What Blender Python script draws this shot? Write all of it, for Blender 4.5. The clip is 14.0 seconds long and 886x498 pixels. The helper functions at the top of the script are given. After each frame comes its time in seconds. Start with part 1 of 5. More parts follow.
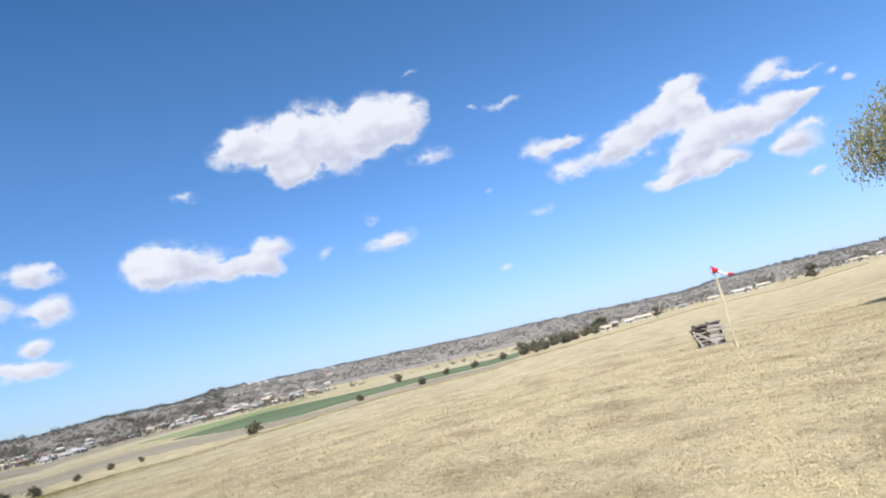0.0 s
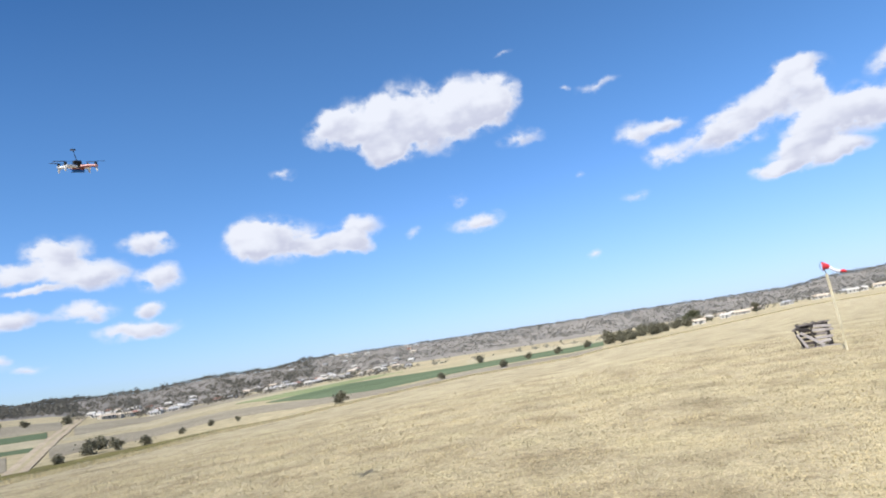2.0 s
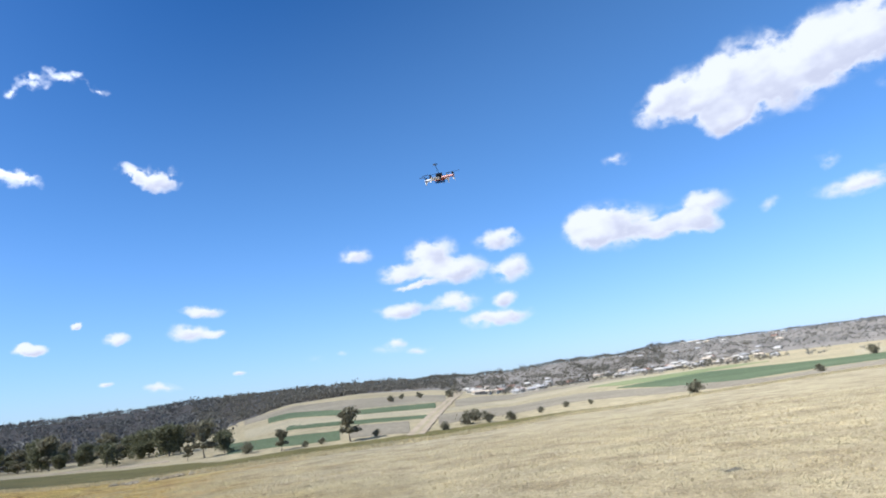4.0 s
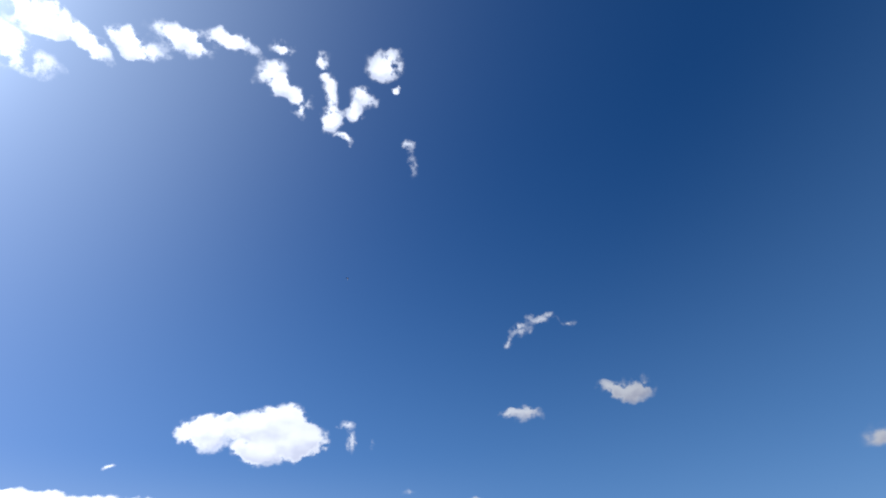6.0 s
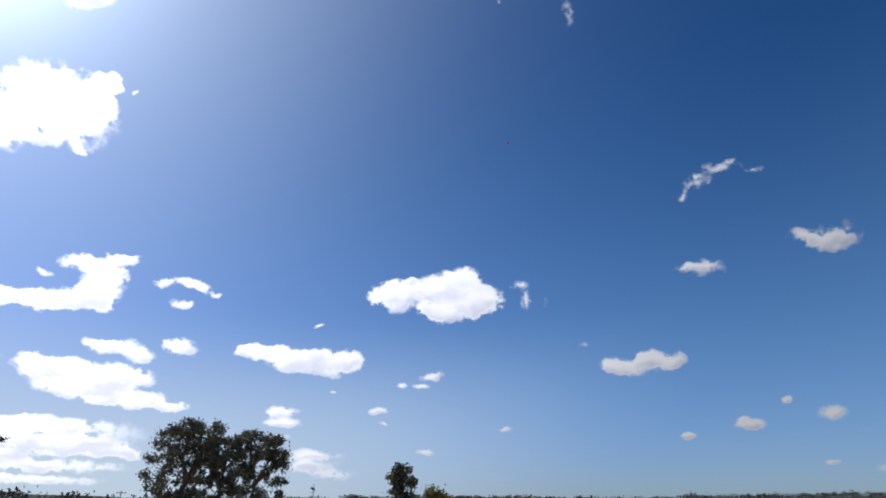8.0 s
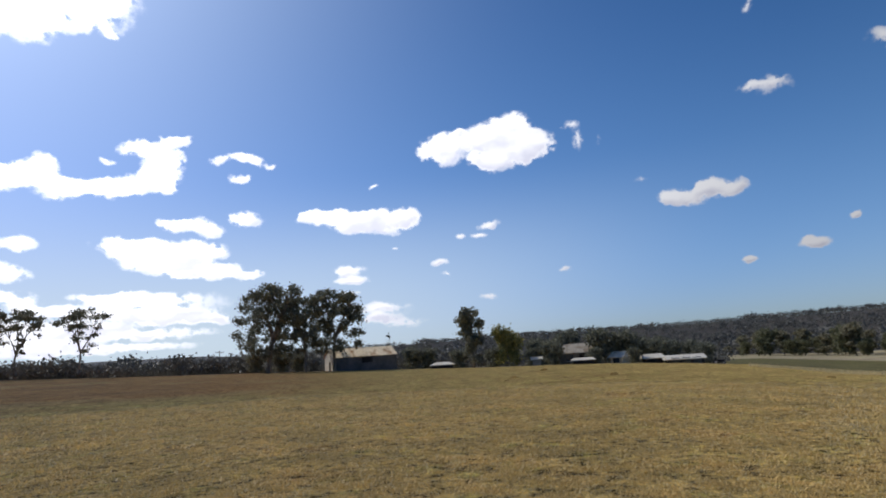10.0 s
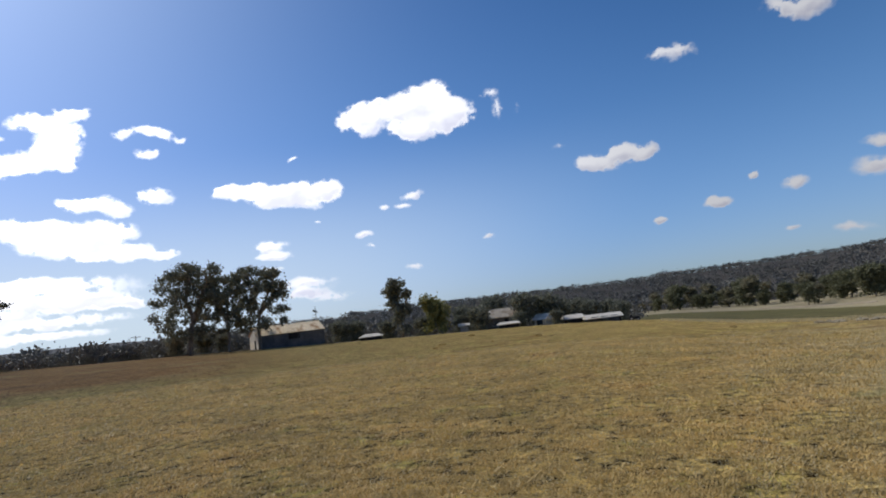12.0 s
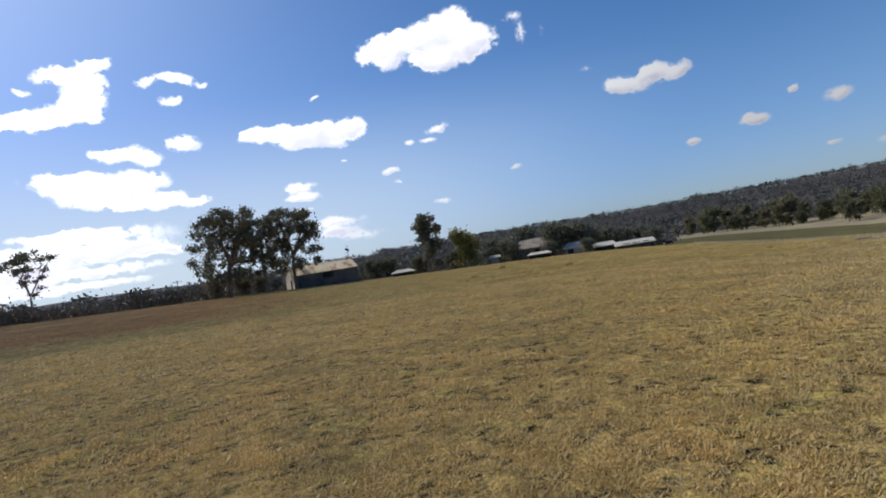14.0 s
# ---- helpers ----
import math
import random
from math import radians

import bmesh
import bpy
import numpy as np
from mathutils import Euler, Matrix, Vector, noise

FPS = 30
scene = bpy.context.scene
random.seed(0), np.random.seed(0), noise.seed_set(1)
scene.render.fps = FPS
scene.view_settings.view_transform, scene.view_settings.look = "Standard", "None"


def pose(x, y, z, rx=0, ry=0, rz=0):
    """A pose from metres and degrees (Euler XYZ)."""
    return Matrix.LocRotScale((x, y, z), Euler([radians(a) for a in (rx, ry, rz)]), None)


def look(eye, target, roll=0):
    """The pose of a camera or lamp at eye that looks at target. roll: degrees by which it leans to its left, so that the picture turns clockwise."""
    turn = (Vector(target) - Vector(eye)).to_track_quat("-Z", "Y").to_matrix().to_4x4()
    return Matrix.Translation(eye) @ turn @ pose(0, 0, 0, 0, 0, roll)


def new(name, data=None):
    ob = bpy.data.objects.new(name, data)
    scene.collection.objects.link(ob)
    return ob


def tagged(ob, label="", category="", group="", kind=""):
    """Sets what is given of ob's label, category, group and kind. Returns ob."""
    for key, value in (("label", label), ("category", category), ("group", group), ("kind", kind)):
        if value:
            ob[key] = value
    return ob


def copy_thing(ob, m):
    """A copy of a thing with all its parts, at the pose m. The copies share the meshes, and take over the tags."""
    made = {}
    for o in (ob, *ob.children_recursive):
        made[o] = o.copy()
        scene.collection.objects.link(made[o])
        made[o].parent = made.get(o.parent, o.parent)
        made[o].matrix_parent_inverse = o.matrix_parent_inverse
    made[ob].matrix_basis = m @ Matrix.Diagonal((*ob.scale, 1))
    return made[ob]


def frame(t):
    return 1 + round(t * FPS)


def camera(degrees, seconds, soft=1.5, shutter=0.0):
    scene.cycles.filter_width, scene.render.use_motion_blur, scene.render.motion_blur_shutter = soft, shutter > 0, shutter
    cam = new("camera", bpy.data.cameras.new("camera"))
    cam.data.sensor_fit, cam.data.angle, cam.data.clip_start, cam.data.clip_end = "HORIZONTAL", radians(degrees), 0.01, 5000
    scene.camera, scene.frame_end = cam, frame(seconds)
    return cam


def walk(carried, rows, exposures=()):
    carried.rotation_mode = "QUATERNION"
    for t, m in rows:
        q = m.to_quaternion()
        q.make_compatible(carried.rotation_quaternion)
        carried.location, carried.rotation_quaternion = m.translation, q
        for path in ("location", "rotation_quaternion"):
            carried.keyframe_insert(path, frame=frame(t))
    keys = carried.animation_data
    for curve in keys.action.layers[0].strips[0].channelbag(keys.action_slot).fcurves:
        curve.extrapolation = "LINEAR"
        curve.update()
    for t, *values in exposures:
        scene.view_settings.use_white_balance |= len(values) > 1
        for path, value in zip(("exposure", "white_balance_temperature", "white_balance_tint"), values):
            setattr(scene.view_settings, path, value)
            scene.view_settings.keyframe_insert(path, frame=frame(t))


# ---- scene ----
EYE = 1.6
cam = camera(72.8, 14.0, soft=1.9)
walk(cam, [
    (0.0, pose(0, 0, EYE, 100.32, 12.63, 2.28)),
    (0.5, pose(0, 0, EYE, 100.59, 11.40, -0.75)),
    (1.0, pose(0, 0, EYE, 100.77, 10.87, 2.02)),
    (1.5, pose(0, 0, EYE, 100.24, 10.12, 5.53)),
    (2.0, pose(0, 0, EYE, 100.08, 9.02, 10.11)),
    (2.2, pose(0, 0, EYE, 99.64, 8.52, 11.91)),
    (4.3, pose(0, 0, EYE, 105.08, 7.38, 50.41)),
    (4.5, pose(0, 0, EYE, 106.51, 7.73, 56.66)),
    (5.0, pose(0, 0, EYE, 112.32, 7.16, 73.19)),
    (5.5, pose(0, 0, EYE, 121.46, 4.30, 82.67)),
    (6.0, pose(0, 0, EYE, 126.29, 3.45, 86.45)),
    (6.5, pose(0, 0, EYE, 126.81, 3.33, 89.29)),
    (7.0, pose(0, 0, EYE, 126.18, 2.08, 91.50)),
    (7.5, pose(0, 0, EYE, 122.21, 1.13, 95.61)),
    (8.0, pose(0, 0, EYE, 113.78, -0.32, 102.13)),
    (8.5, pose(0, 0, EYE, 103.14, 0.73, 109.24)),
    (8.7, pose(0, 0, EYE, 101.30, 1.91, 110.66)),
    (10.8, pose(0, 0, EYE, 98.38, 4.58, 106.58)),
    (11.0, pose(0, 0, EYE, 97.84, 4.86, 105.88)),
    (11.5, pose(0, 0, EYE, 96.99, 6.24, 103.64)),
    (12.0, pose(0, 0, EYE, 96.41, 6.90, 101.67)),
    (12.5, pose(0, 0, EYE, 95.97, 7.46, 101.31)),
    (13.0, pose(0, 0, EYE, 95.90, 8.20, 102.04)),
    (13.5, pose(0, 0, EYE, 94.01, 8.48, 102.59)),
    (14.0, pose(0, 0, EYE, 90.52, 9.34, 104.61)),
], exposures=[(0.0, 0.35, 6350, 10), (2.2, 0.36, 6350, 10), (4.3, 0.52, 6050, 10), (5.0, 0.58, 6050, 10), (6.0, -0.45, 6100, 10), (7.5, -0.60, 6150, 10), (8.5, -0.46, 6600, 10), (14.0, -0.33, 6550, 10)])

# ---- sky, clouds and sun ----
SUN_AZ, SUN_EL = -158.8, 45.5
world = bpy.data.worlds.new("sky")
scene.world = world
world.use_nodes = True
wt = world.node_tree
wt.nodes.clear()


def wnode(kind, **kw):
    n = wt.nodes.new(kind)
    for key, value in kw.items():
        if key == "operation":
            n.operation = value
    return n


def wlink(a, b):
    wt.links.new(a, b)


def wmath(op, a, b=None, c=None):
    n = wnode("ShaderNodeMath", operation=op)
    for i, v in enumerate((a, b, c)):
        if v is None:
            continue
        if isinstance(v, (int, float)):
            n.inputs[i].default_value = v
        else:
            wlink(v, n.inputs[i])
    return n.outputs[0]


def wstep(v, lo, hi, a=0.0, b=1.0):
    n = wt.nodes.new("ShaderNodeMapRange")
    n.interpolation_type = "SMOOTHSTEP"
    wlink(v, n.inputs[0])
    for i, x in zip((1, 2, 3, 4), (lo, hi, a, b)):
        n.inputs[i].default_value = x
    return n.outputs[0]


def wnoise(scale, detail, rough=0.55, stretch=None):
    n = wt.nodes.new("ShaderNodeTexNoise")
    n.inputs["Scale"].default_value, n.inputs["Detail"].default_value, n.inputs["Roughness"].default_value = scale, detail, rough
    src = way
    if stretch:
        m = wnode("ShaderNodeVectorMath", operation="MULTIPLY")
        m.inputs[1].default_value = stretch
        wlink(way, m.inputs[0])
        src = m.outputs[0]
    wlink(src, n.inputs["Vector"])
    return n


way = wt.nodes.new("ShaderNodeTexCoord").outputs["Generated"]
sep = wt.nodes.new("ShaderNodeSeparateXYZ")
wlink(way, sep.inputs[0])
bearing = wmath("DEGREES", wmath("ARCTAN2", sep.outputs[0], sep.outputs[1]))
height = wmath("DEGREES", wmath("ARCSINE", sep.outputs[2]))
warp = wnoise(17.0, 4.0, 0.55)
wsep = wt.nodes.new("ShaderNodeSeparateXYZ")
wlink(warp.outputs["Color"], wsep.inputs[0])
joined = wt.nodes.new("ShaderNodeCombineXYZ")
# the edges billow more high up, where the clouds are nearer
billow = wstep(height, 2.0, 34.0, 2.0, 5.0)
wlink(wmath("MULTIPLY_ADD", wmath("SUBTRACT", wsep.outputs[0], 0.5), billow, bearing), joined.inputs[0])
wlink(wmath("MULTIPLY_ADD", wmath("SUBTRACT", wsep.outputs[1], 0.5), wmath("MULTIPLY", billow, 0.8), height), joined.inputs[1])
cloud_point = joined.outputs[0]
thickness, topside = 0.0, 0.0


def cumulus(dense, *puffs):
    """A cloud of puffs: bearing and height of each, and its half width and half height, in degrees."""
    global thickness, topside, cloud_point
    for az, el, rx, ry in puffs:
        rx, ry = rx * 1.36, ry * 1.38
        n = wnode("ShaderNodeVectorMath", operation="MULTIPLY_ADD")
        wlink(cloud_point, n.inputs[0])
        n.inputs[1].default_value, n.inputs[2].default_value = (1 / rx, 1 / ry, 0), (-az / rx, -el / ry, 0)
        g = wnode("ShaderNodeVectorMath", operation="LENGTH")
        wlink(n.outputs[0], g.inputs[0])
        inside = wnode("ShaderNodeMath", operation="SUBTRACT")
        inside.inputs[0].default_value, inside.use_clamp = 1.0, True
        wlink(g.outputs["Value"], inside.inputs[1])
        inside = inside.outputs[0]
        thickness = wmath("MULTIPLY_ADD", inside, dense, thickness)
        up = wnode("ShaderNodeVectorMath", operation="DOT_PRODUCT")
        wlink(n.outputs[0], up.inputs[0])
        up.inputs[1].default_value = (-0.35, 1.0, 0)
        topside = wmath("MULTIPLY_ADD", inside, up.outputs["Value"], topside)
    # one cloud after the other: the shader has room for few values at a time
    turn = wnode("ShaderNodeVectorMath", operation="MULTIPLY_ADD")
    wlink(wmath("ADD", thickness, topside), turn.inputs[0])
    turn.inputs[1].default_value = (1e-7, 1e-7, 0)
    wlink(cloud_point, turn.inputs[2])
    cloud_point = turn.outputs[0]


cumulus(1.00, (-17.5, 22.2, 2.59, 1.57), (-14.2, 22.8, 2.68, 2.24), (-10.7, 22.4, 3.30, 3.13), (-7.1, 22.1, 3.36, 2.56), (-3.8, 22.8, 3.12, 2.56), (-1.3, 22.6, 2.39, 2.05), (-12.6, 20.1, 2.15, 1.28))
cumulus(0.60, (0.8, 19.0, 2.14, 0.79))
cumulus(0.90, (-24.1, 12.8, 4.44, 2.09), (-26.4, 12.9, 2.30, 1.55), (-19.7, 11.9, 2.68, 0.96), (-16.4, 13.1, 2.46, 1.07), (-16.7, 11.6, 1.52, 0.86))
cumulus(0.80, (-4.8, 11.9, 2.62, 0.91))
cumulus(0.45, (-6.1, 14.2, 0.66, 0.53), (-10.9, 11.9, 1.10, 0.43))
cumulus(0.50, (5.3, 6.8, 0.70, 0.41), (5.6, 14.3, 0.44, 0.43))
cumulus(0.50, (-22.7, 18.4, 1.44, 0.55))
cumulus(0.42, (8.8, 22.0, 2.11, 0.45), (6.0, 22.3, 0.45, 0.35), (1.0, 26.7, 0.74, 0.33))
cumulus(0.45, (9.9, 11.5, 1.60, 0.55))
cumulus(0.75, (11.3, 16.7, 1.72, 1.25), (14.1, 16.9, 1.58, 0.72), (13.7, 14.4, 2.20, 0.94))
cumulus(0.85, (17.9, 14.8, 2.27, 1.53), (20.5, 15.7, 2.45, 1.75), (23.6, 16.7, 2.12, 1.70), (25.0, 18.0, 2.09, 0.86), (25.4, 16.1, 1.14, 1.20))
cumulus(0.95, (25.0, 13.4, 2.28, 1.85), (27.7, 13.7, 3.05, 1.99), (30.4, 13.6, 2.48, 1.39), (32.6, 13.7, 1.78, 0.81), (34.4, 13.9, 0.90, 0.40), (23.4, 11.9, 2.32, 0.99))
cumulus(0.90, (21.6, 10.6, 1.90, 0.60), (24.3, 10.8, 2.51, 0.88), (26.9, 10.9, 1.97, 0.67))
cumulus(0.75, (31.6, 16.6, 1.96, 1.00), (34.1, 15.8, 1.54, 0.35), (35.9, 15.1, 0.55, 0.26))
cumulus(0.60, (32.6, 10.8, 1.96, 1.18), (34.1, 11.6, 1.14, 0.45), (31.4, 10.5, 1.20, 0.69), (32.8, 8.2, 1.08, 0.36), (36.7, 13.9, 0.50, 0.34))
cumulus(1.00, (-41.7, 13.0, 2.45, 1.39), (-35.1, 13.4, 2.07, 0.88), (-40.1, 11.1, 3.56, 1.27), (-45.3, 11.5, 2.07, 0.80), (-34.2, 10.5, 1.76, 1.19), (-43.8, 10.1, 1.93, 0.36))
cumulus(0.95, (-45.4, 7.9, 2.22, 0.71), (-40.1, 8.0, 2.40, 0.85), (-35.3, 7.9, 1.26, 0.69))
cumulus(1.00, (-36.1, 6.1, 3.18, 0.82))
cumulus(0.55, (-43.7, 4.0, 1.15, 0.36), (-46.0, 5.1, 1.08, 0.45))
cumulus(0.30, (-46.6, 4.4, 2.59, 0.63), (-51.1, 4.4, 0.64, 0.37), (-53.6, 4.1, 0.94, 0.37))
cumulus(0.80, (-49.1, 13.4, 1.38, 0.81))
cumulus(0.80, (-63.0, 9.3, 1.79, 0.41), (-64.2, 7.6, 1.76, 0.71), (-62.1, 7.4, 1.02, 0.41))
cumulus(0.80, (-69.8, 7.4, 1.03, 0.49), (-75.6, 6.9, 0.99, 0.42), (-73.0, 8.7, 0.54, 0.24))
cumulus(0.70, (-80.6, 6.3, 0.47, 0.27), (-70.6, 3.8, 0.64, 0.24), (-66.4, 3.0, 1.34, 0.39), (-60.2, 3.8, 0.46, 0.25))
cumulus(0.95, (-67.3, 21.1, 2.62, 1.02))
cumulus(1.10, (-108.1, 19.6, 1.70, 0.96), (-106.4, 19.3, 1.59, 1.28), (-105.2, 20.4, 0.79, 0.53), (-104.4, 19.4, 0.85, 0.62))
cumulus(1.15, (-102.4, 20.0, 1.85, 1.32), (-100.1, 20.4, 2.12, 1.31), (-101.1, 18.3, 3.21, 1.38), (-98.6, 18.7, 1.64, 1.47), (-102.8, 17.9, 1.67, 0.74))
cumulus(0.50, (-94.4, 20.0, 1.07, 0.62), (-94.0, 18.8, 0.64, 0.62), (-95.7, 19.7, 0.65, 0.26))
cumulus(1.15, (-145.8, 15.7, 2.19, 0.95), (-143.9, 16.1, 1.72, 0.80), (-142.0, 16.8, 1.00, 0.99), (-141.0, 15.3, 2.03, 0.91), (-138.3, 15.5, 2.58, 0.85), (-135.4, 15.9, 2.72, 0.87), (-133.4, 17.1, 1.55, 1.76), (-134.7, 18.7, 1.85, 0.58), (-132.7, 19.7, 1.35, 0.49))
cumulus(0.60, (-128.3, 18.1, 1.11, 0.51), (-126.3, 18.6, 1.81, 0.46), (-125.2, 18.3, 0.94, 0.51), (-123.6, 18.1, 0.74, 0.26), (-137.4, 17.8, 0.62, 0.28))
cumulus(0.90, (-126.7, 16.8, 0.92, 0.46))
cumulus(1.00, (-126.2, 13.3, 1.67, 0.77))
cumulus(0.80, (-131.1, 12.5, 1.90, 0.60), (-129.4, 11.9, 1.36, 0.51), (-132.3, 12.9, 1.03, 0.40))
cumulus(1.10, (-135.8, 10.7, 2.85, 0.77), (-133.1, 10.2, 3.89, 1.08), (-130.2, 10.1, 2.38, 0.90), (-132.5, 9.0, 3.22, 0.79))
cumulus(1.00, (-128.2, 8.3, 2.43, 0.66), (-125.7, 8.2, 1.00, 0.31), (-131.5, 8.2, 1.39, 0.40))
cumulus(1.10, (-119.2, 13.3, 2.15, 0.69), (-116.4, 12.9, 3.26, 0.91), (-113.7, 12.8, 3.02, 0.97), (-111.2, 13.1, 1.22, 0.75), (-120.8, 13.5, 0.64, 0.53))
cumulus(1.00, (-84.3, 12.3, 2.74, 0.88), (-82.9, 12.9, 1.34, 0.73), (-80.9, 12.5, 1.08, 0.67), (-86.2, 12.1, 1.32, 0.60))
cumulus(0.85, (-116.9, 8.1, 1.49, 0.58), (-116.6, 7.2, 1.75, 0.37), (-116.9, 6.1, 1.06, 0.26))
cumulus(1.00, (-143.5, 10.8, 1.21, 0.58), (-144.5, 8.4, 1.82, 0.66))
cumulus(0.85, (-144.2, 6.4, 2.17, 0.65), (-135.0, 6.2, 3.93, 0.62), (-138.0, 6.5, 2.07, 0.37), (-132.2, 4.7, 3.17, 0.53), (-129.4, 4.3, 2.35, 0.39), (-141.9, 5.4, 2.28, 0.44), (-136.6, 4.9, 3.38, 0.42))
cumulus(0.80, (-133.4, 3.2, 4.86, 0.48), (-140.9, 3.8, 4.63, 0.53), (-143.0, 2.5, 4.39, 0.60), (-135.5, 2.1, 5.10, 0.37))
cumulus(0.45, (-113.7, 4.7, 2.12, 0.42), (-111.8, 3.1, 2.38, 0.47), (-114.7, 3.6, 2.11, 0.52))
cumulus(0.60, (-76.9, 20.2, 1.74, 0.81))
cumulus(0.45, (-78.9, 20.4, 1.30, 0.37), (-76.2, 27.6, 1.53, 0.55), (-74.1, 28.3, 1.22, 0.41), (-77.8, 26.9, 0.70, 0.61), (-71.7, 28.2, 1.15, 0.32))
cumulus(0.60, (-75.9, 7.0, 1.06, 0.40), (-80.6, 6.3, 0.58, 0.28), (-73.2, 8.6, 0.54, 0.26), (-96.5, 6.8, 0.67, 0.26), (-103.5, 5.0, 1.06, 0.32))
cumulus(0.70, (-106.0, 11.0, 0.55, 0.32), (-104.1, 10.9, 0.87, 0.32), (-103.3, 11.8, 1.09, 0.38), (-108.3, 8.5, 0.98, 0.37), (-107.6, 7.4, 0.54, 0.21), (-112.5, 10.3, 0.44, 0.21), (-114.3, 16.0, 0.56, 0.21))
cumulus(0.30, (-88.7, 14.4, 0.88, 0.40), (-91.9, 18.5, 0.36, 0.71))
cumulus(0.62, (-106.7, 51.4, 2.37, 1.32), (-104.5, 50.0, 2.03, 0.87), (-102.3, 49.0, 1.71, 0.88), (-106.2, 53.7, 1.81, 0.46))
cumulus(0.62, (-99.6, 52.8, 1.08, 1.41), (-98.6, 50.5, 1.12, 1.94), (-98.1, 48.0, 1.08, 1.29), (-96.6, 46.4, 1.14, 0.40), (-93.8, 50.2, 1.76, 1.22), (-95.4, 48.9, 1.57, 0.59))
cumulus(0.75, (-90.6, 53.4, 2.85, 1.49), (-88.9, 50.9, 0.80, 0.34))
cumulus(0.32, (-87.0, 44.8, 0.66, 1.83), (-87.8, 45.8, 0.74, 0.40))
cumulus(0.80, (-127.9, 48.0, 2.94, 0.63), (-123.8, 49.8, 3.56, 0.78), (-118.5, 51.5, 4.28, 0.97), (-112.6, 52.9, 3.49, 0.90))
cumulus(1.20, (-132.5, 48.1, 3.78, 1.12), (-138.2, 45.1, 7.29, 1.61), (-141.4, 41.2, 3.13, 2.25))
cumulus(1.30, (-138.0, 32.4, 1.70, 1.93), (-137.4, 33.6, 1.17, 0.81), (-141.0, 31.4, 2.39, 2.30))
cumulus(0.60, (-134.6, 33.8, 0.33, 0.34))
cumulus(1.20, (-146.3, 28.0, 5.00, 2.09), (-140.6, 29.8, 4.63, 2.20), (-137.2, 31.3, 1.66, 1.37))
cumulus(0.80, (-138.1, 27.7, 0.64, 0.53))
cumulus(0.42, (-139.8, 4.4, 9.10, 1.72), (-143.8, 2.5, 7.20, 1.20), (-132.2, 5.5, 5.45, 1.27))
cumulus(0.35, (-114.2, 4.2, 3.70, 1.15))


sunward = wnode("ShaderNodeVectorMath", operation="DOT_PRODUCT")
wlink(way, sunward.inputs[0])
sa, se = radians(SUN_AZ), radians(SUN_EL)
SUN_WAY = (math.sin(sa) * math.cos(se), math.cos(sa) * math.cos(se), math.sin(se))
sunward.inputs[1].default_value = SUN_WAY
frayed = wnoise(28.0, 5.0, 0.55, (1.0, 1.0, 1.5))
# towards the sun the edges stand out crisp and torn
torn = wstep(sunward.outputs["Value"], -0.1, 0.35)
fray = wmath("ADD", wmath("SUBTRACT", frayed.outputs[0], 0.5), wmath("MULTIPLY", wmath("SUBTRACT", wnoise(75.0, 4.0, 0.6).outputs[0], 0.5), wmath("MULTIPLY", torn, 0.7)))
# the edges are eaten away in wisps, and thin cloud lets the blue through
body = wmath("ADD", thickness, wmath("MULTIPLY", fray, wmath("MULTIPLY", wstep(thickness, 0.0, 0.45), 1.9)))
crisp = wmath("MULTIPLY_ADD", wmath("SUBTRACT", body, 0.29), wmath("MULTIPLY_ADD", torn, 0.35, 1.0), 0.29)
cover = wmath("MULTIPLY", wmath("MULTIPLY", wstep(crisp, 0.02, 0.56), wstep(thickness, 0.0, 0.2)), wstep(thickness, 0.1, 0.6, 0.4, 1.0))
soft_fold = wmath("SUBTRACT", wnoise(24.0, 2.5, 0.5, (1.0, 1.0, 1.6)).outputs[0], 0.5)
side = wmath("ADD", wmath("DIVIDE", topside, wmath("MAXIMUM", thickness, 0.05)), wmath("MULTIPLY", soft_fold, 1.5))
grey = wmath("MULTIPLY", wstep(side, -0.55, 0.3, 1.0, 0.0), wstep(body, 0.2, 0.8))
cloud_tint = wt.nodes.new("ShaderNodeMix")
cloud_tint.data_type = "RGBA"
wlink(grey, cloud_tint.inputs[0])
cloud_tint.inputs[6].default_value, cloud_tint.inputs[7].default_value = (0.79, 0.81, 0.88, 1), (0.56, 0.58, 0.70, 1)
# clouds towards the sun shine through brightly
cloud_light = wt.nodes.new("ShaderNodeBackground")
wlink(cloud_tint.outputs[2], cloud_light.inputs[0])
wlink(wstep(sunward.outputs["Value"], 0.15, 0.95, 0.86, 2.5), cloud_light.inputs[1])
sky = wt.nodes.new("ShaderNodeTexSky")
sky.sky_type, sky.sun_disc = "NISHITA", False
sky.sun_elevation, sky.sun_rotation = radians(SUN_EL), radians(SUN_AZ)
sky.air_density, sky.dust_density, sky.ozone_density, sky.altitude = 1.0, 0.8, 3.5, 450
# the deep contrast of a dry winter sky, softened towards the pale horizon
sky_scale = wnode("ShaderNodeVectorMath", operation="MULTIPLY")
sky_scale.inputs[1].default_value = (0.103, 0.115, 0.145)
wlink(sky.outputs[0], sky_scale.inputs[0])
sky_gamma = wt.nodes.new("ShaderNodeGamma")
sky_gamma.inputs[1].default_value = 1.3
wlink(sky_scale.outputs[0], sky_gamma.inputs[0])
soften = wnode("ShaderNodeVectorMath", operation="MULTIPLY_ADD")
soften.inputs[1].default_value, soften.inputs[2].default_value = (1.25, 1.5, 0.4), (1, 1, 1)
wlink(sky_gamma.outputs[0], soften.inputs[0])
soft_sky = wnode("ShaderNodeVectorMath", operation="DIVIDE")
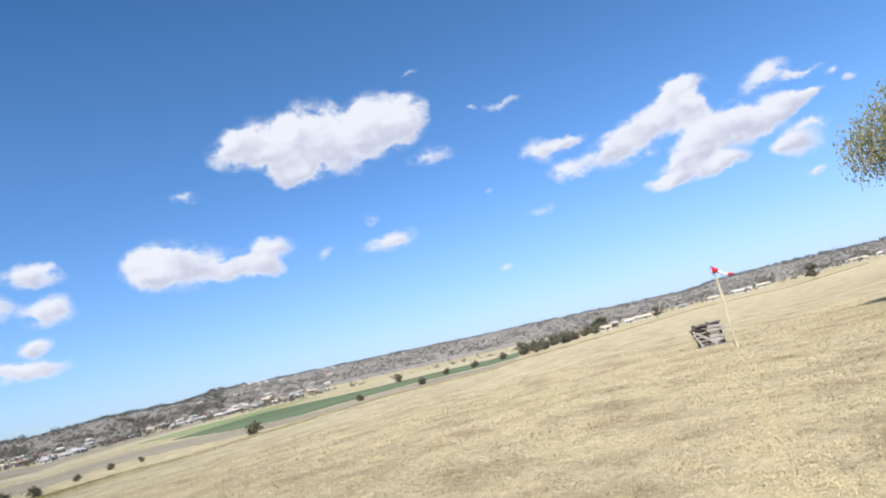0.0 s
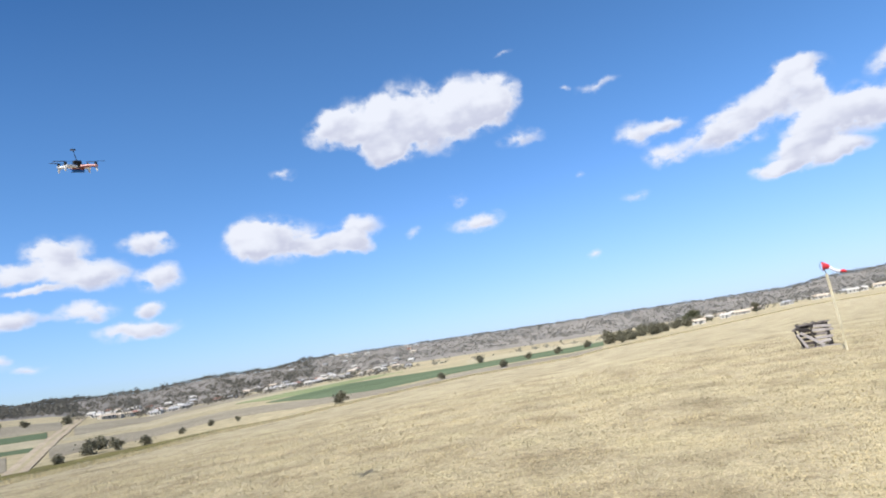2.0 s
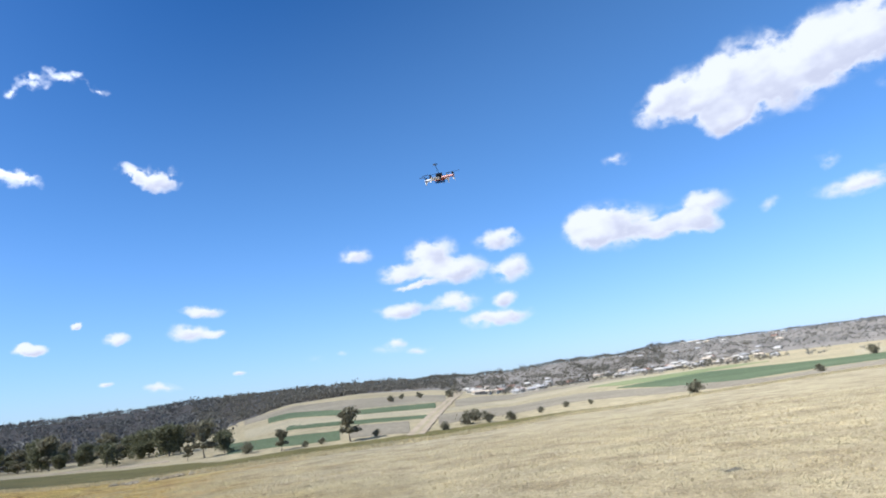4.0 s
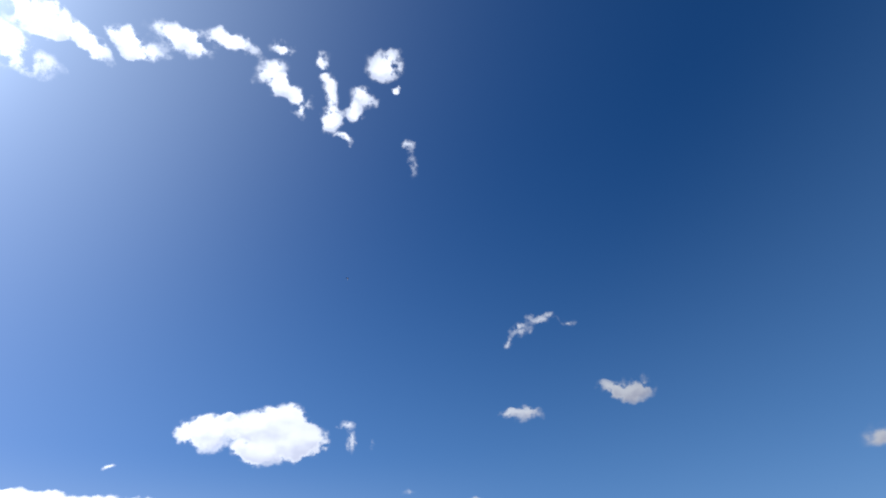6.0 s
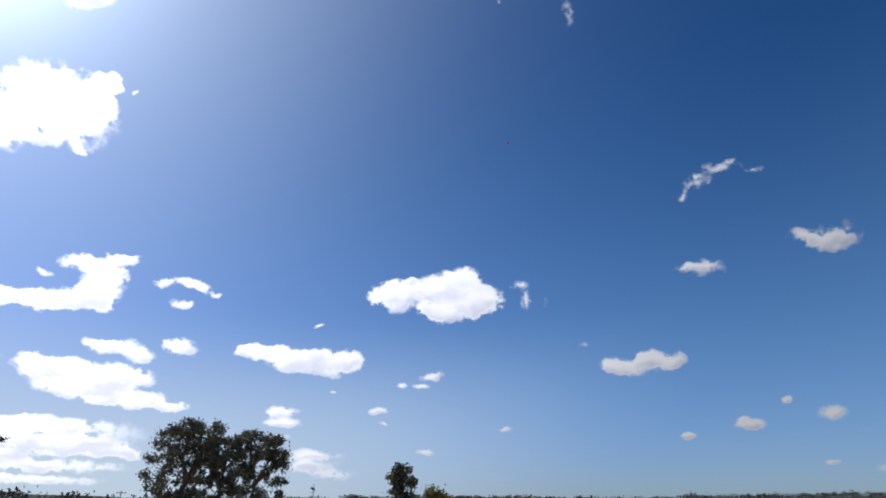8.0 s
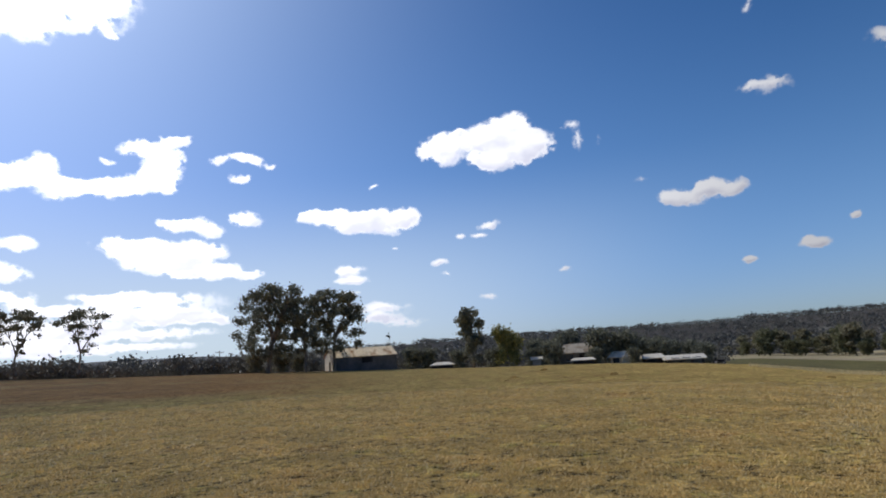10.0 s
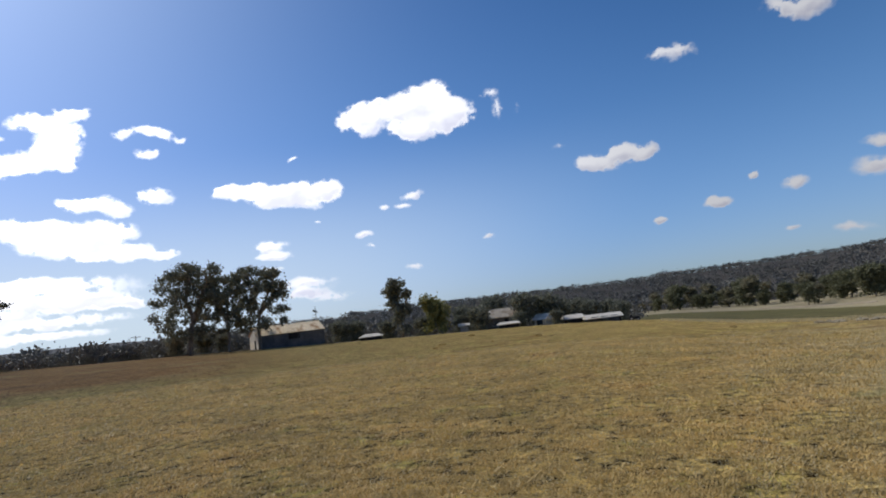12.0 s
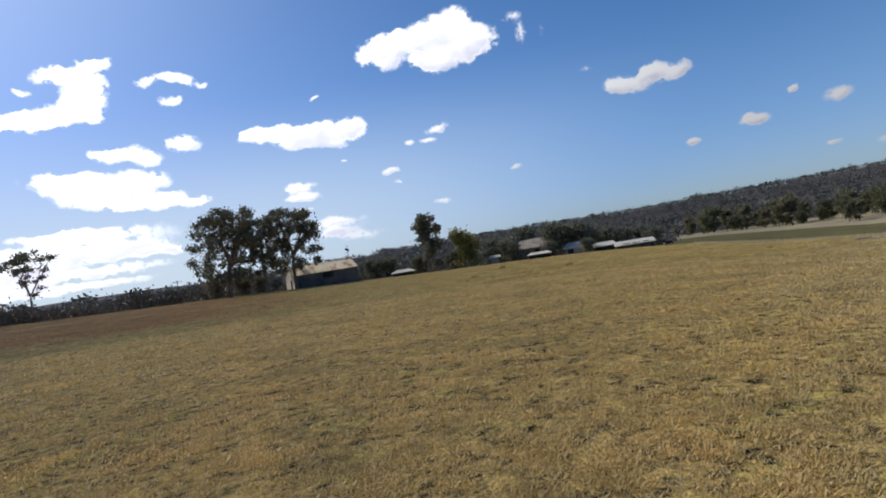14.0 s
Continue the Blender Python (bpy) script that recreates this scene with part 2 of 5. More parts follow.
wlink(sky_gamma.outputs[0], soft_sky.inputs[0])
wlink(soften.outputs[0], soft_sky.inputs[1])
clear_sky = wnode("ShaderNodeVectorMath", operation="MULTIPLY")
clear_sky.inputs[1].default_value = (1.5, 1.84, 1.36)
wlink(soft_sky.outputs[0], clear_sky.inputs[0])
# deepest blue high up and away from the sun, a white aureole round it and bright haze on the horizon below it
facing = wmath("MAXIMUM", sunward.outputs["Value"], 0.0)
deep = wmath("MULTIPLY", wstep(sunward.outputs["Value"], -0.15, 0.4), wstep(height, 6.0, 48.0, 0.12, 1.0))
deep_tint = wnode("ShaderNodeVectorMath", operation="MULTIPLY_ADD")
wlink(deep, deep_tint.inputs[0])
deep_tint.inputs[1].default_value, deep_tint.inputs[2].default_value = (-0.74, -0.47, -0.27), (1, 1, 1)
deep_sky = wnode("ShaderNodeVectorMath", operation="MULTIPLY")
wlink(clear_sky.outputs[0], deep_sky.inputs[0])
wlink(deep_tint.outputs[0], deep_sky.inputs[1])
aureole = wmath("ADD", wmath("MULTIPLY", wmath("POWER", facing, 4.0), 0.12), wmath("ADD", wmath("MULTIPLY", wmath("POWER", facing, 10.0), 0.75), wmath("MULTIPLY", wmath("POWER", facing, 60.0), 3.0)))
glow = wnode("ShaderNodeVectorMath", operation="SCALE")
glow.inputs[0].default_value = (0.88, 0.95, 1.02)
wlink(aureole, glow.inputs["Scale"])
bright_sky = wnode("ShaderNodeVectorMath", operation="ADD")
wlink(deep_sky.outputs[0], bright_sky.inputs[0])
wlink(glow.outputs[0], bright_sky.inputs[1])
hazy = wt.nodes.new("ShaderNodeMix")
hazy.data_type = "RGBA"
wlink(wmath("MULTIPLY", wstep(sunward.outputs["Value"], 0.22, 0.72, 0.03, 0.92), wstep(height, 0.5, 18.0, 1.0, 0.0)), hazy.inputs[0])
wlink(bright_sky.outputs[0], hazy.inputs[6])
hazy.inputs[7].default_value = (0.78, 0.94, 1.08, 1)
sky_light = wt.nodes.new("ShaderNodeBackground")
wlink(hazy.outputs[2], sky_light.inputs[0])
sky_light.inputs[1].default_value = 1.0
blend = wt.nodes.new("ShaderNodeMixShader")
wlink(cover, blend.inputs[0])
wlink(sky_light.outputs[0], blend.inputs[1])
wlink(cloud_light.outputs[0], blend.inputs[2])
wout = wt.nodes.new("ShaderNodeOutputWorld")
wlink(blend.outputs[0], wout.inputs[0])

sun_data = bpy.data.lights.new("sun", "SUN")
sun_data.energy, sun_data.angle, sun_data.color = 5.0, radians(0.53), (1.0, 0.95, 0.86)
sun = new("sun", sun_data)
sun.matrix_world = look((0, 0, 300), (-SUN_WAY[0], -SUN_WAY[1], 300 - SUN_WAY[2]))

# ---- materials ----
def material(name, rough=0.9, metal=0.0):
    m = bpy.data.materials.new(name)
    m.use_nodes = True
    b = m.node_tree.nodes["Principled BSDF"]
    b.inputs["Roughness"].default_value, b.inputs["Metallic"].default_value = rough, metal
    b.inputs["Specular IOR Level"].default_value = 0.04 if rough > 0.85 else 0.25
    b.inputs["Diffuse Roughness"].default_value = 1.0 if rough > 0.8 else 0.3
    return m, m.node_tree, b


def ramp(nt, value, stops):
    r = nt.nodes.new("ShaderNodeValToRGB")
    el = r.color_ramp.elements
    while len(el) < len(stops):
        el.new(0.5)
    for e, (p, c) in zip(el, stops):
        e.position, e.color = p, (*c, 1)
    nt.links.new(value, r.inputs[0])
    return r.outputs[0]


def mottle(nt, scale, detail=4.0, rough=0.6, stretch=(1, 1, 1), dim="Object"):
    t = nt.nodes.new("ShaderNodeTexCoord")
    mp = nt.nodes.new("ShaderNodeMapping")
    mp.inputs["Scale"].default_value = stretch
    nt.links.new(t.outputs[dim], mp.inputs[0])
    n = nt.nodes.new("ShaderNodeTexNoise")
    n.inputs["Scale"].default_value, n.inputs["Detail"].default_value, n.inputs["Roughness"].default_value = scale, detail, rough
    nt.links.new(mp.outputs[0], n.inputs["Vector"])
    return n.outputs[0]


def mixed(nt, fac, a, b, mode="MIX"):
    m = nt.nodes.new("ShaderNodeMix")
    m.data_type, m.blend_type = "RGBA", mode
    for i, v in ((0, fac), (6, a), (7, b)):
        if isinstance(v, (int, float)):
            m.inputs[i].default_value = v
        elif isinstance(v, tuple):
            m.inputs[i].default_value = (*v, 1)
        else:
            nt.links.new(v, m.inputs[i])
    return m.outputs[2]


def relief(nt, b, value, strength, distance):
    n = nt.nodes.new("ShaderNodeBump")
    n.inputs["Strength"].default_value, n.inputs["Distance"].default_value = strength, distance
    nt.links.new(value, n.inputs["Height"])
    nt.links.new(n.outputs[0], b.inputs["Normal"])


def speckled(name, dark, light, scale, fine=None, rough=0.9, metal=0.0, bump=0.0, stretch=(1, 1, 1), lo=0.3, hi=0.7):
    m, nt, b = material(name, rough, metal)
    big = mottle(nt, scale, 4, 0.6, stretch)
    col = ramp(nt, big, [(lo, dark), (hi, light)])
    small = mottle(nt, fine or scale * 9, 3, 0.6, stretch)
    shade = ramp(nt, small, [(0.3, (0.72, 0.72, 0.72)), (0.7, (1.18, 1.18, 1.18))])
    nt.links.new(mixed(nt, 1.0, col, shade, "MULTIPLY"), b.inputs["Base Color"])
    if bump:
        relief(nt, b, small, 0.6, bump)
    return m


def grass_material():
    """Mown dry grass: pale straw to the north; a backlit gold to the west, cloddy with painted shade, olive and russet
    patches.
    """
    m, nt, b = material("dry_grass", 0.95)
    t = nt.nodes.new("ShaderNodeTexCoord")
    split = nt.nodes.new("ShaderNodeSeparateXYZ")
    nt.links.new(t.outputs["Object"], split.inputs[0])

    def calc(op, a, c=None, d=None):
        n = nt.nodes.new("ShaderNodeMath")
        n.operation = op
        for i, v in enumerate((a, c, d)):
            if isinstance(v, (int, float)):
                n.inputs[i].default_value = v
            elif v is not None:
                nt.links.new(v, n.inputs[i])
        return n.outputs[0]

    def rise(v, lo, hi):
        n = nt.nodes.new("ShaderNodeMapRange")
        n.interpolation_type = "SMOOTHSTEP"
        n.inputs[1].default_value, n.inputs[2].default_value = lo, hi
        nt.links.new(v, n.inputs[0])
        return n.outputs[0]

    bearing_ = calc("DEGREES", calc("ARCTAN2", split.outputs[0], split.outputs[1]))
    away = calc("SQRT", calc("ADD", calc("MULTIPLY", split.outputs[0], split.outputs[0]), calc("MULTIPLY", split.outputs[1], split.outputs[1])))
    # western gold, a backlit look put into the colour, sets in gradually, in patches
    west = rise(calc("MULTIPLY_ADD", mottle(nt, 0.2, 4), 44.0, calc("MULTIPLY", bearing_, -1.0)), 72.0, 100.0)
    ragged = calc("MULTIPLY_ADD", mottle(nt, 0.14, 4, 0.6), 26.0, away)
    # longer rusty grass along the far south-western edge, greyer standing grass towards the northern brow
    rusty = calc("MULTIPLY", rise(ragged, 46.0, 54.0), rise(calc("MULTIPLY", bearing_, -1.0), 113.0, 126.0))
    grey_brow = calc("MULTIPLY", rise(ragged, 26.0, 62.0), rise(bearing_, -85.0, -55.0))
    pale = ramp(nt, mottle(nt, 0.08, 4, 0.55), [(0.32, (0.41, 0.352, 0.24)), (0.5, (0.475, 0.413, 0.295)), (0.68, (0.43, 0.378, 0.25))])
    pale = mixed(nt, calc("MULTIPLY", grey_brow, 0.8), pale, (0.36, 0.32, 0.235))
    gold = ramp(nt, mottle(nt, 0.12, 4, 0.55), [(0.32, (0.43, 0.315, 0.125)), (0.5, (0.53, 0.395, 0.165)), (0.68, (0.485, 0.375, 0.145))])
    russet = ramp(nt, mottle(nt, 0.5, 5, 0.6), [(0.50, (0, 0, 0)), (0.66, (0.75, 0.75, 0.75))])
    gold = mixed(nt, russet, gold, (0.40, 0.24, 0.10))
    olive = ramp(nt, mottle(nt, 0.85, 4, 0.6, (1, 1.3, 1)), [(0.54, (0, 0, 0)), (0.66, (0.8, 0.8, 0.8))])
    gold = mixed(nt, olive, gold, (0.48, 0.43, 0.14))
    gold = mixed(nt, rusty, gold, ramp(nt, mottle(nt, 0.1, 5, 0.6), [(0.35, (0.34, 0.205, 0.10)), (0.5, (0.43, 0.24, 0.095)), (0.65, (0.46, 0.32, 0.145))]))
    patch_ = ramp(nt, mottle(nt, 0.6, 5, 0.62), [(0.34, (0.66, 0.63, 0.59)), (0.5, (1.0, 0.99, 0.97)), (0.66, (1.16, 1.16, 1.08))])
    col = mixed(nt, 1.0, mixed(nt, west, pale, gold), patch_, "MULTIPLY")
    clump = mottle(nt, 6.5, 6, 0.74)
    # dark pits between clumps: the grass's own shade put into the colour, deepest west
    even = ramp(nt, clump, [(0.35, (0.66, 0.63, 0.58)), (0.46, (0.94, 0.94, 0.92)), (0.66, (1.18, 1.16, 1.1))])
    clod_shade = ramp(nt, mottle(nt, 5.0, 6, 0.72), [(0.39, (0.05, 0.04, 0.03)), (0.46, (0.68, 0.66, 0.62)), (0.62, (1.55, 1.5, 1.32))])
    col = mixed(nt, 1.0, col, mixed(nt, west, even, clod_shade), "MULTIPLY")
    blades = mottle(nt, 30.0, 4, 0.7)
    col = mixed(nt, 1.0, col, ramp(nt, blades, [(0.32, (0.72, 0.71, 0.68)), (0.68, (1.22, 1.2, 1.14))]), "MULTIPLY")
    nt.links.new(col, b.inputs["Base Color"])
    add = nt.nodes.new("ShaderNodeMath")
    add.operation = "MULTIPLY_ADD"
    add.inputs[1].default_value = 0.3
    nt.links.new(blades, add.inputs[0])
    nt.links.new(clump, add.inputs[2])
    relief(nt, b, add.outputs[0], 1.0, 0.12)
    return m


def leaf_material(name, dark, light, through_=0.25):
    m, nt, b = material(name, 0.6)
    g = nt.nodes.new("ShaderNodeNewGeometry")
    col = ramp(nt, g.outputs["Random Per Island"], [(0.0, dark), (1.0, light)])
    col = mixed(nt, 1.0, col, ramp(nt, mottle(nt, 0.5, 3), [(0.3, (0.7, 0.72, 0.7)), (0.7, (1.25, 1.2, 1.05))]), "MULTIPLY")
    nt.links.new(col, b.inputs["Base Color"])
    t = nt.nodes.new("ShaderNodeBsdfTranslucent")
    nt.links.new(col, t.inputs[0])
    mx = nt.nodes.new("ShaderNodeMixShader")
    mx.inputs[0].default_value = through_
    nt.links.new(b.outputs[0], mx.inputs[1])
    nt.links.new(t.outputs[0], mx.inputs[2])
    nt.links.new(mx.outputs[0], nt.nodes["Material Output"].inputs[0])
    return m


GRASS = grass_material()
VALLEY = speckled("valley_pasture", (0.25, 0.21, 0.13), (0.35, 0.295, 0.18), 0.012, 0.25)
# scrub colour lifted a little to stand in for distance haze
SCRUB = speckled("hill_scrub", (0.165, 0.15, 0.13), (0.235, 0.21, 0.18), 0.006, 0.045)
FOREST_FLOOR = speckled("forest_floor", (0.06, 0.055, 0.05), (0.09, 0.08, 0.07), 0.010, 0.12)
CROP = speckled("green_crop", (0.065, 0.088, 0.048), (0.12, 0.145, 0.08), 0.012, 0.8)
PALECROP = speckled("pale_green_crop", (0.15, 0.18, 0.085), (0.20, 0.22, 0.11), 0.02, 0.6)
VERGE = speckled("dark_green_verge", (0.095, 0.084, 0.035), (0.145, 0.125, 0.05), 0.08, 1.2)
SOIL = speckled("ploughed_soil", (0.18, 0.155, 0.115), (0.26, 0.225, 0.16), 0.02, 0.5)
STUBBLE = speckled("pale_stubble", (0.27, 0.235, 0.155), (0.36, 0.31, 0.205), 0.03, 0.8)
DIRT = speckled("dirt_track", (0.28, 0.225, 0.155), (0.39, 0.32, 0.23), 0.08, 1.5)
BARK = speckled("grey_bark", (0.10, 0.085, 0.07), (0.27, 0.24, 0.20), 1.5, 9, bump=0.03, stretch=(1, 1, 0.25))
LEAF_NEAR = leaf_material("olive_gum_leaves", (0.27, 0.275, 0.165), (0.50, 0.475, 0.31), 0.5)
LEAF_DARK = leaf_material("dark_gum_leaves", (0.095, 0.102, 0.082), (0.20, 0.205, 0.16), 0.22)
LEAF_VALLEY = leaf_material("grey_olive_leaves", (0.15, 0.14, 0.095), (0.27, 0.25, 0.175), 0.4)
LEAF_LIGHT = leaf_material("yellow_green_leaves", (0.15, 0.15, 0.055), (0.32, 0.30, 0.12), 0.3)
LEAF_BUSH = leaf_material("dusty_green_leaves", (0.10, 0.105, 0.06), (0.17, 0.17, 0.10), 0.35)
# leaf colour paled and greyed in place of the haze over far hills
LEAF_HAZE = leaf_material("haze_paled_leaves", (0.25, 0.238, 0.218), (0.29, 0.275, 0.25), 0.5)
LEAF_FAR = leaf_material("distant_forest_leaves", (0.135, 0.125, 0.105), (0.185, 0.17, 0.14), 0.4)
# woods towards the sun: backlit darkness and some grey haze put into the colour
LEAF_BACKLIT = leaf_material("backlit_hazed_leaves", (0.105, 0.104, 0.103), (0.14, 0.136, 0.13), 0.1)
RUST_ROOF = speckled("rusty_galvanised_sheet", (0.34, 0.19, 0.09), (0.72, 0.60, 0.42), 0.55, 4.0, 0.8, 0.0, stretch=(1, 0.35, 1), lo=0.38, hi=0.52)
TIN = speckled("weathered_tin", (0.05, 0.055, 0.065), (0.115, 0.115, 0.12), 0.5, 5.0, 0.65, 0.0)
WHITE_TIN = speckled("whitewashed_tin", (0.42, 0.385, 0.33), (0.64, 0.60, 0.52), 0.6, 6.0, 0.6)
WHITE_PAINT = speckled("white_paint", (0.46, 0.42, 0.35), (0.62, 0.58, 0.50), 0.8, 7.0, 0.6)
GREY_ROOF = speckled("grey_roof_sheet", (0.30, 0.29, 0.28), (0.44, 0.43, 0.41), 0.5, 4.0, 0.7, 0.0)
RED_ROOF = speckled("terracotta_roof", (0.24, 0.11, 0.08), (0.36, 0.18, 0.12), 0.5, 5.0, 0.8)
CREAM = speckled("cream_wall", (0.50, 0.45, 0.36), (0.62, 0.57, 0.47), 0.5, 5.0)
# near black for painted shade in openings and under roofs, and for dark parts
SHADE_AND_BLACK = speckled("shade_and_black_parts", (0.02, 0.02, 0.022), (0.045, 0.045, 0.05), 0.7, 5)
GLASS = speckled("window_glass", (0.03, 0.04, 0.05), (0.07, 0.08, 0.09), 0.6, 3, 0.1)
POLE_WOOD = speckled("creamy_weathered_timber", (0.46, 0.40, 0.27), (0.66, 0.60, 0.44), 2.0, 14, bump=0.01, stretch=(1, 1, 0.15))
OLD_PLANK = speckled("grey_weathered_plank", (0.17, 0.14, 0.125), (0.36, 0.32, 0.29), 2.5, 18, bump=0.008, stretch=(0.2, 1, 1))
PALE_PLANK = speckled("silvered_plank", (0.34, 0.30, 0.275), (0.52, 0.47, 0.43), 2.5, 18, bump=0.008, stretch=(0.2, 1, 1))
# near-black boards: the shade of the crate's hollow put into their colour
DARK_SHADE_PLANK = speckled("dark_shaded_plank", (0.035, 0.03, 0.028), (0.10, 0.085, 0.078), 2.5, 18, bump=0.008, stretch=(0.2, 1, 1))
RED_CLOTH = speckled("red_cloth", (0.55, 0.03, 0.04), (0.70, 0.06, 0.07), 3, 20, 0.85)
WHITE_CLOTH = speckled("white_cloth", (0.66, 0.63, 0.66), (0.80, 0.78, 0.80), 3, 20, 0.85)
STONE = speckled("tan_stone", (0.28, 0.235, 0.16), (0.46, 0.39, 0.27), 1.5, 9, bump=0.05)
STRAW = leaf_material("straw_blades", (0.42, 0.35, 0.21), (0.60, 0.51, 0.32), 0.35)
TUFT_DARK = leaf_material("brown_tuft_blades", (0.40, 0.28, 0.11), (0.62, 0.46, 0.20), 0.3)
TUFT_PALE = leaf_material("pale_tuft_blades", (0.34, 0.285, 0.175), (0.56, 0.475, 0.31), 0.1)
DUSTY_ROOF = speckled("dusty_roof_sheet", (0.36, 0.27, 0.19), (0.58, 0.50, 0.39), 0.6, 4.0, 0.85, lo=0.4, hi=0.55)
ARM_WHITE = speckled("white_nylon", (0.72, 0.71, 0.70), (0.82, 0.81, 0.80), 20, 90, 0.45)
ARM_RED = speckled("faded_red_nylon", (0.44, 0.15, 0.13), (0.54, 0.20, 0.17), 20, 90, 0.45)
BLACK_PLASTIC = speckled("black_plastic", (0.012, 0.012, 0.013), (0.03, 0.03, 0.032), 20, 90, 0.4)
BLUE_WRAP = speckled("blue_battery_wrap", (0.02, 0.12, 0.42), (0.04, 0.18, 0.55), 20, 90, 0.4)
YELLOW_CAP = speckled("yellow_tape", (0.62, 0.50, 0.04), (0.74, 0.60, 0.08), 20, 90, 0.5)


# ---- the lie of the land: bearings in degrees clockwise from north, distances from the camera's stand ----
# bearing, distance and angle of the field's brow, dip behind it, angle of the valley's far side, angle of the ridge
LAND = np.array([
    (-180, 130, 0.25, 0.1, 0.0, 0.9),
    (-146, 130, 0.25, 0.1, 0.0, 0.8),
    (-137, 130, -0.17, 0.1, -0.1, 0.5),
    (-126, 128, -0.60, 0.1, -0.2, 0.6),
    (-114, 128, -1.12, 0.1, -0.5, 0.95),
    (-105, 122, -1.50, 0.15, -0.7, 1.2),
    (-94, 115, -1.80, 0.15, -1.0, 1.15),
    (-87, 105, -2.15, 0.2, -1.5, 1.1),
    (-82, 85, -2.55, 0.3, -1.6, 1.15),
    (-75, 62, -3.45, 0.5, -1.7, 1.2),
    (-69, 54, -3.90, 0.6, -1.5, 1.35),
    (-62, 48, -3.98, 0.7, -0.8, 1.6),
    (-56, 46, -3.98, 0.7, 0.50, 1.5),
    (-50, 46, -3.97, 0.7, 0.70, 1.4),
    (-43, 48, -3.92, 0.7, 0.20, 1.15),
    (-36, 52, -3.68, 0.7, -0.85, 0.95),
    (-31, 58, -3.30, 0.7, -0.75, 1.25),
    (-25, 62, -3.16, 0.6, -0.55, 1.15),
    (-23, 63, -3.05, 0.6, -0.60, 1.5),
    (-17, 70, -2.68, 0.6, -0.60, 1.5),
    (-8, 80, -2.18, 0.5, -0.70, 1.4),
    (2, 88, -2.0, 0.5, -0.80, 1.25),
    (5, 92, -1.65, 0.4, -0.80, 1.25),
    (14, 112, -1.15, 0.3, -0.50, 1.1),
    (21, 135, -0.65, 0.2, -0.30, 0.95),
    (23, 145, -0.60, 0.2, -0.20, 1.25),
    (28, 160, -0.60, 0.2, 0.0, 1.35),
    (36, 175, 0.10, 0.1, 0.3, 1.25),
    (60, 180, 0.25, 0.1, 0.3, 1.1),
    (180, 130, 0.25, 0.1, 0.0, 0.9),
])
T = math.tan


def land_z(az, r):
    """Ground height at bearings az (degrees) and distances r, as arrays."""
    return bare_land(az, r) + swell(az, r)


def bare_land(az, r):
    az, r = np.asarray(az, float), np.asarray(r, float)
    re, ee, dip, eh, es = (np.interp(az, LAND[:, 0], LAND[:, k]) for k in range(1, 6))
    tan = lambda a: np.tan(np.radians(a))
    ze = EYE + re * tan(ee)
    k = [np.zeros_like(r), re * 0.22, re, re * 1.45, np.maximum(re * 2.6, 210.0), np.full_like(r, 800.0), np.full_like(r, 1750.0), np.full_like(r, 2600.0), np.full_like(r, 4700.0)]
    far = np.interp(az, [-146, -138, -130, -120], [0.9, 1.15, 1.1, 0.4])
    v = [np.zeros_like(r), ze * 0.10, ze, EYE + re * 1.45 * tan(ee - dip), EYE + k[4] * tan(ee - dip * 0.35), EYE + 800 * tan(eh), EYE + 1750 * tan(es), EYE + 2600 * tan(es * 0.55), EYE + 4700 * tan(far)]
    z = v[-1].copy()
    for i in range(len(k) - 1):
        a, b = k[i], k[i + 1]
        f = np.clip((r - a) / (b - a), 0, 1)
        if i in (5, 6, 7):
            f = f * f * (3 - 2 * f)
        z = np.where((r >= a) & (r < b), v[i] + (v[i + 1] - v[i]) * f, z)
    return z


WAVES = [(2 * math.pi / (2.0 * 1.55 ** k), *np.random.default_rng(40 + k).uniform(0, 2 * math.pi, 2)) for k in range(14)]


def swell(az, r):
    """Low humps and hollows; each wave fades where the ground's rings are too coarse for it."""
    az, r = np.asarray(az, float), np.asarray(r, float)
    x, y = r * np.sin(np.radians(az)), r * np.cos(np.radians(az))
    s = np.zeros_like(r)
    for w, th, ph in WAVES:
        s = s + np.sin(w * (x * math.cos(th) + y * math.sin(th)) + ph) * min(0.012 / w ** 0.55, 1.3) * np.clip((2 * math.pi / w) / (r * 0.13) - 0.8, 0, 1) * np.clip(r / 40 * w, 0.25, 1)
    return s * np.clip(r / 6, 0.1, 1) * 0.6 * np.interp(r, [450, 900], [1.0, 0.3])


def at(az, r, up=0.0):
    """The place on the ground at a bearing and a distance."""
    a = radians(az)
    return Vector((r * math.sin(a), r * math.cos(a), float(land_z(az, r)) + up))


def ground_z(x, y):
    return float(land_z(math.degrees(math.atan2(x, y)), math.hypot(x, y)))


# ---- building helpers ----
def mesh_from(name, verts, faces, mats, index=None, smooth=False):
    me = bpy.data.meshes.new(name)
    me.from_pydata(verts if isinstance(verts, list) else verts.tolist(), [], faces if isinstance(faces, list) else faces.tolist())
    for m in mats:
        me.materials.append(m)
    if index is not None:
        me.polygons.foreach_set("material_index", np.asarray(index, np.int32))
    if smooth:
        me.polygons.foreach_set("use_smooth", np.ones(len(me.polygons), bool))
    me.update()
    return me


def part(name, bm, mat, parent=None, label="", smooth=False):
    """Links a bmesh as one mesh object, under its parent if there is one."""
    me = bpy.data.meshes.new(name)
    bm.normal_update()
    bm.to_mesh(me)
    bm.free()
    me.materials.append(mat)
    if smooth:
        me.polygons.foreach_set("use_smooth", np.ones(len(me.polygons), bool))
    ob = new(name, me)
    ob.parent = parent
    return tagged(ob, label)


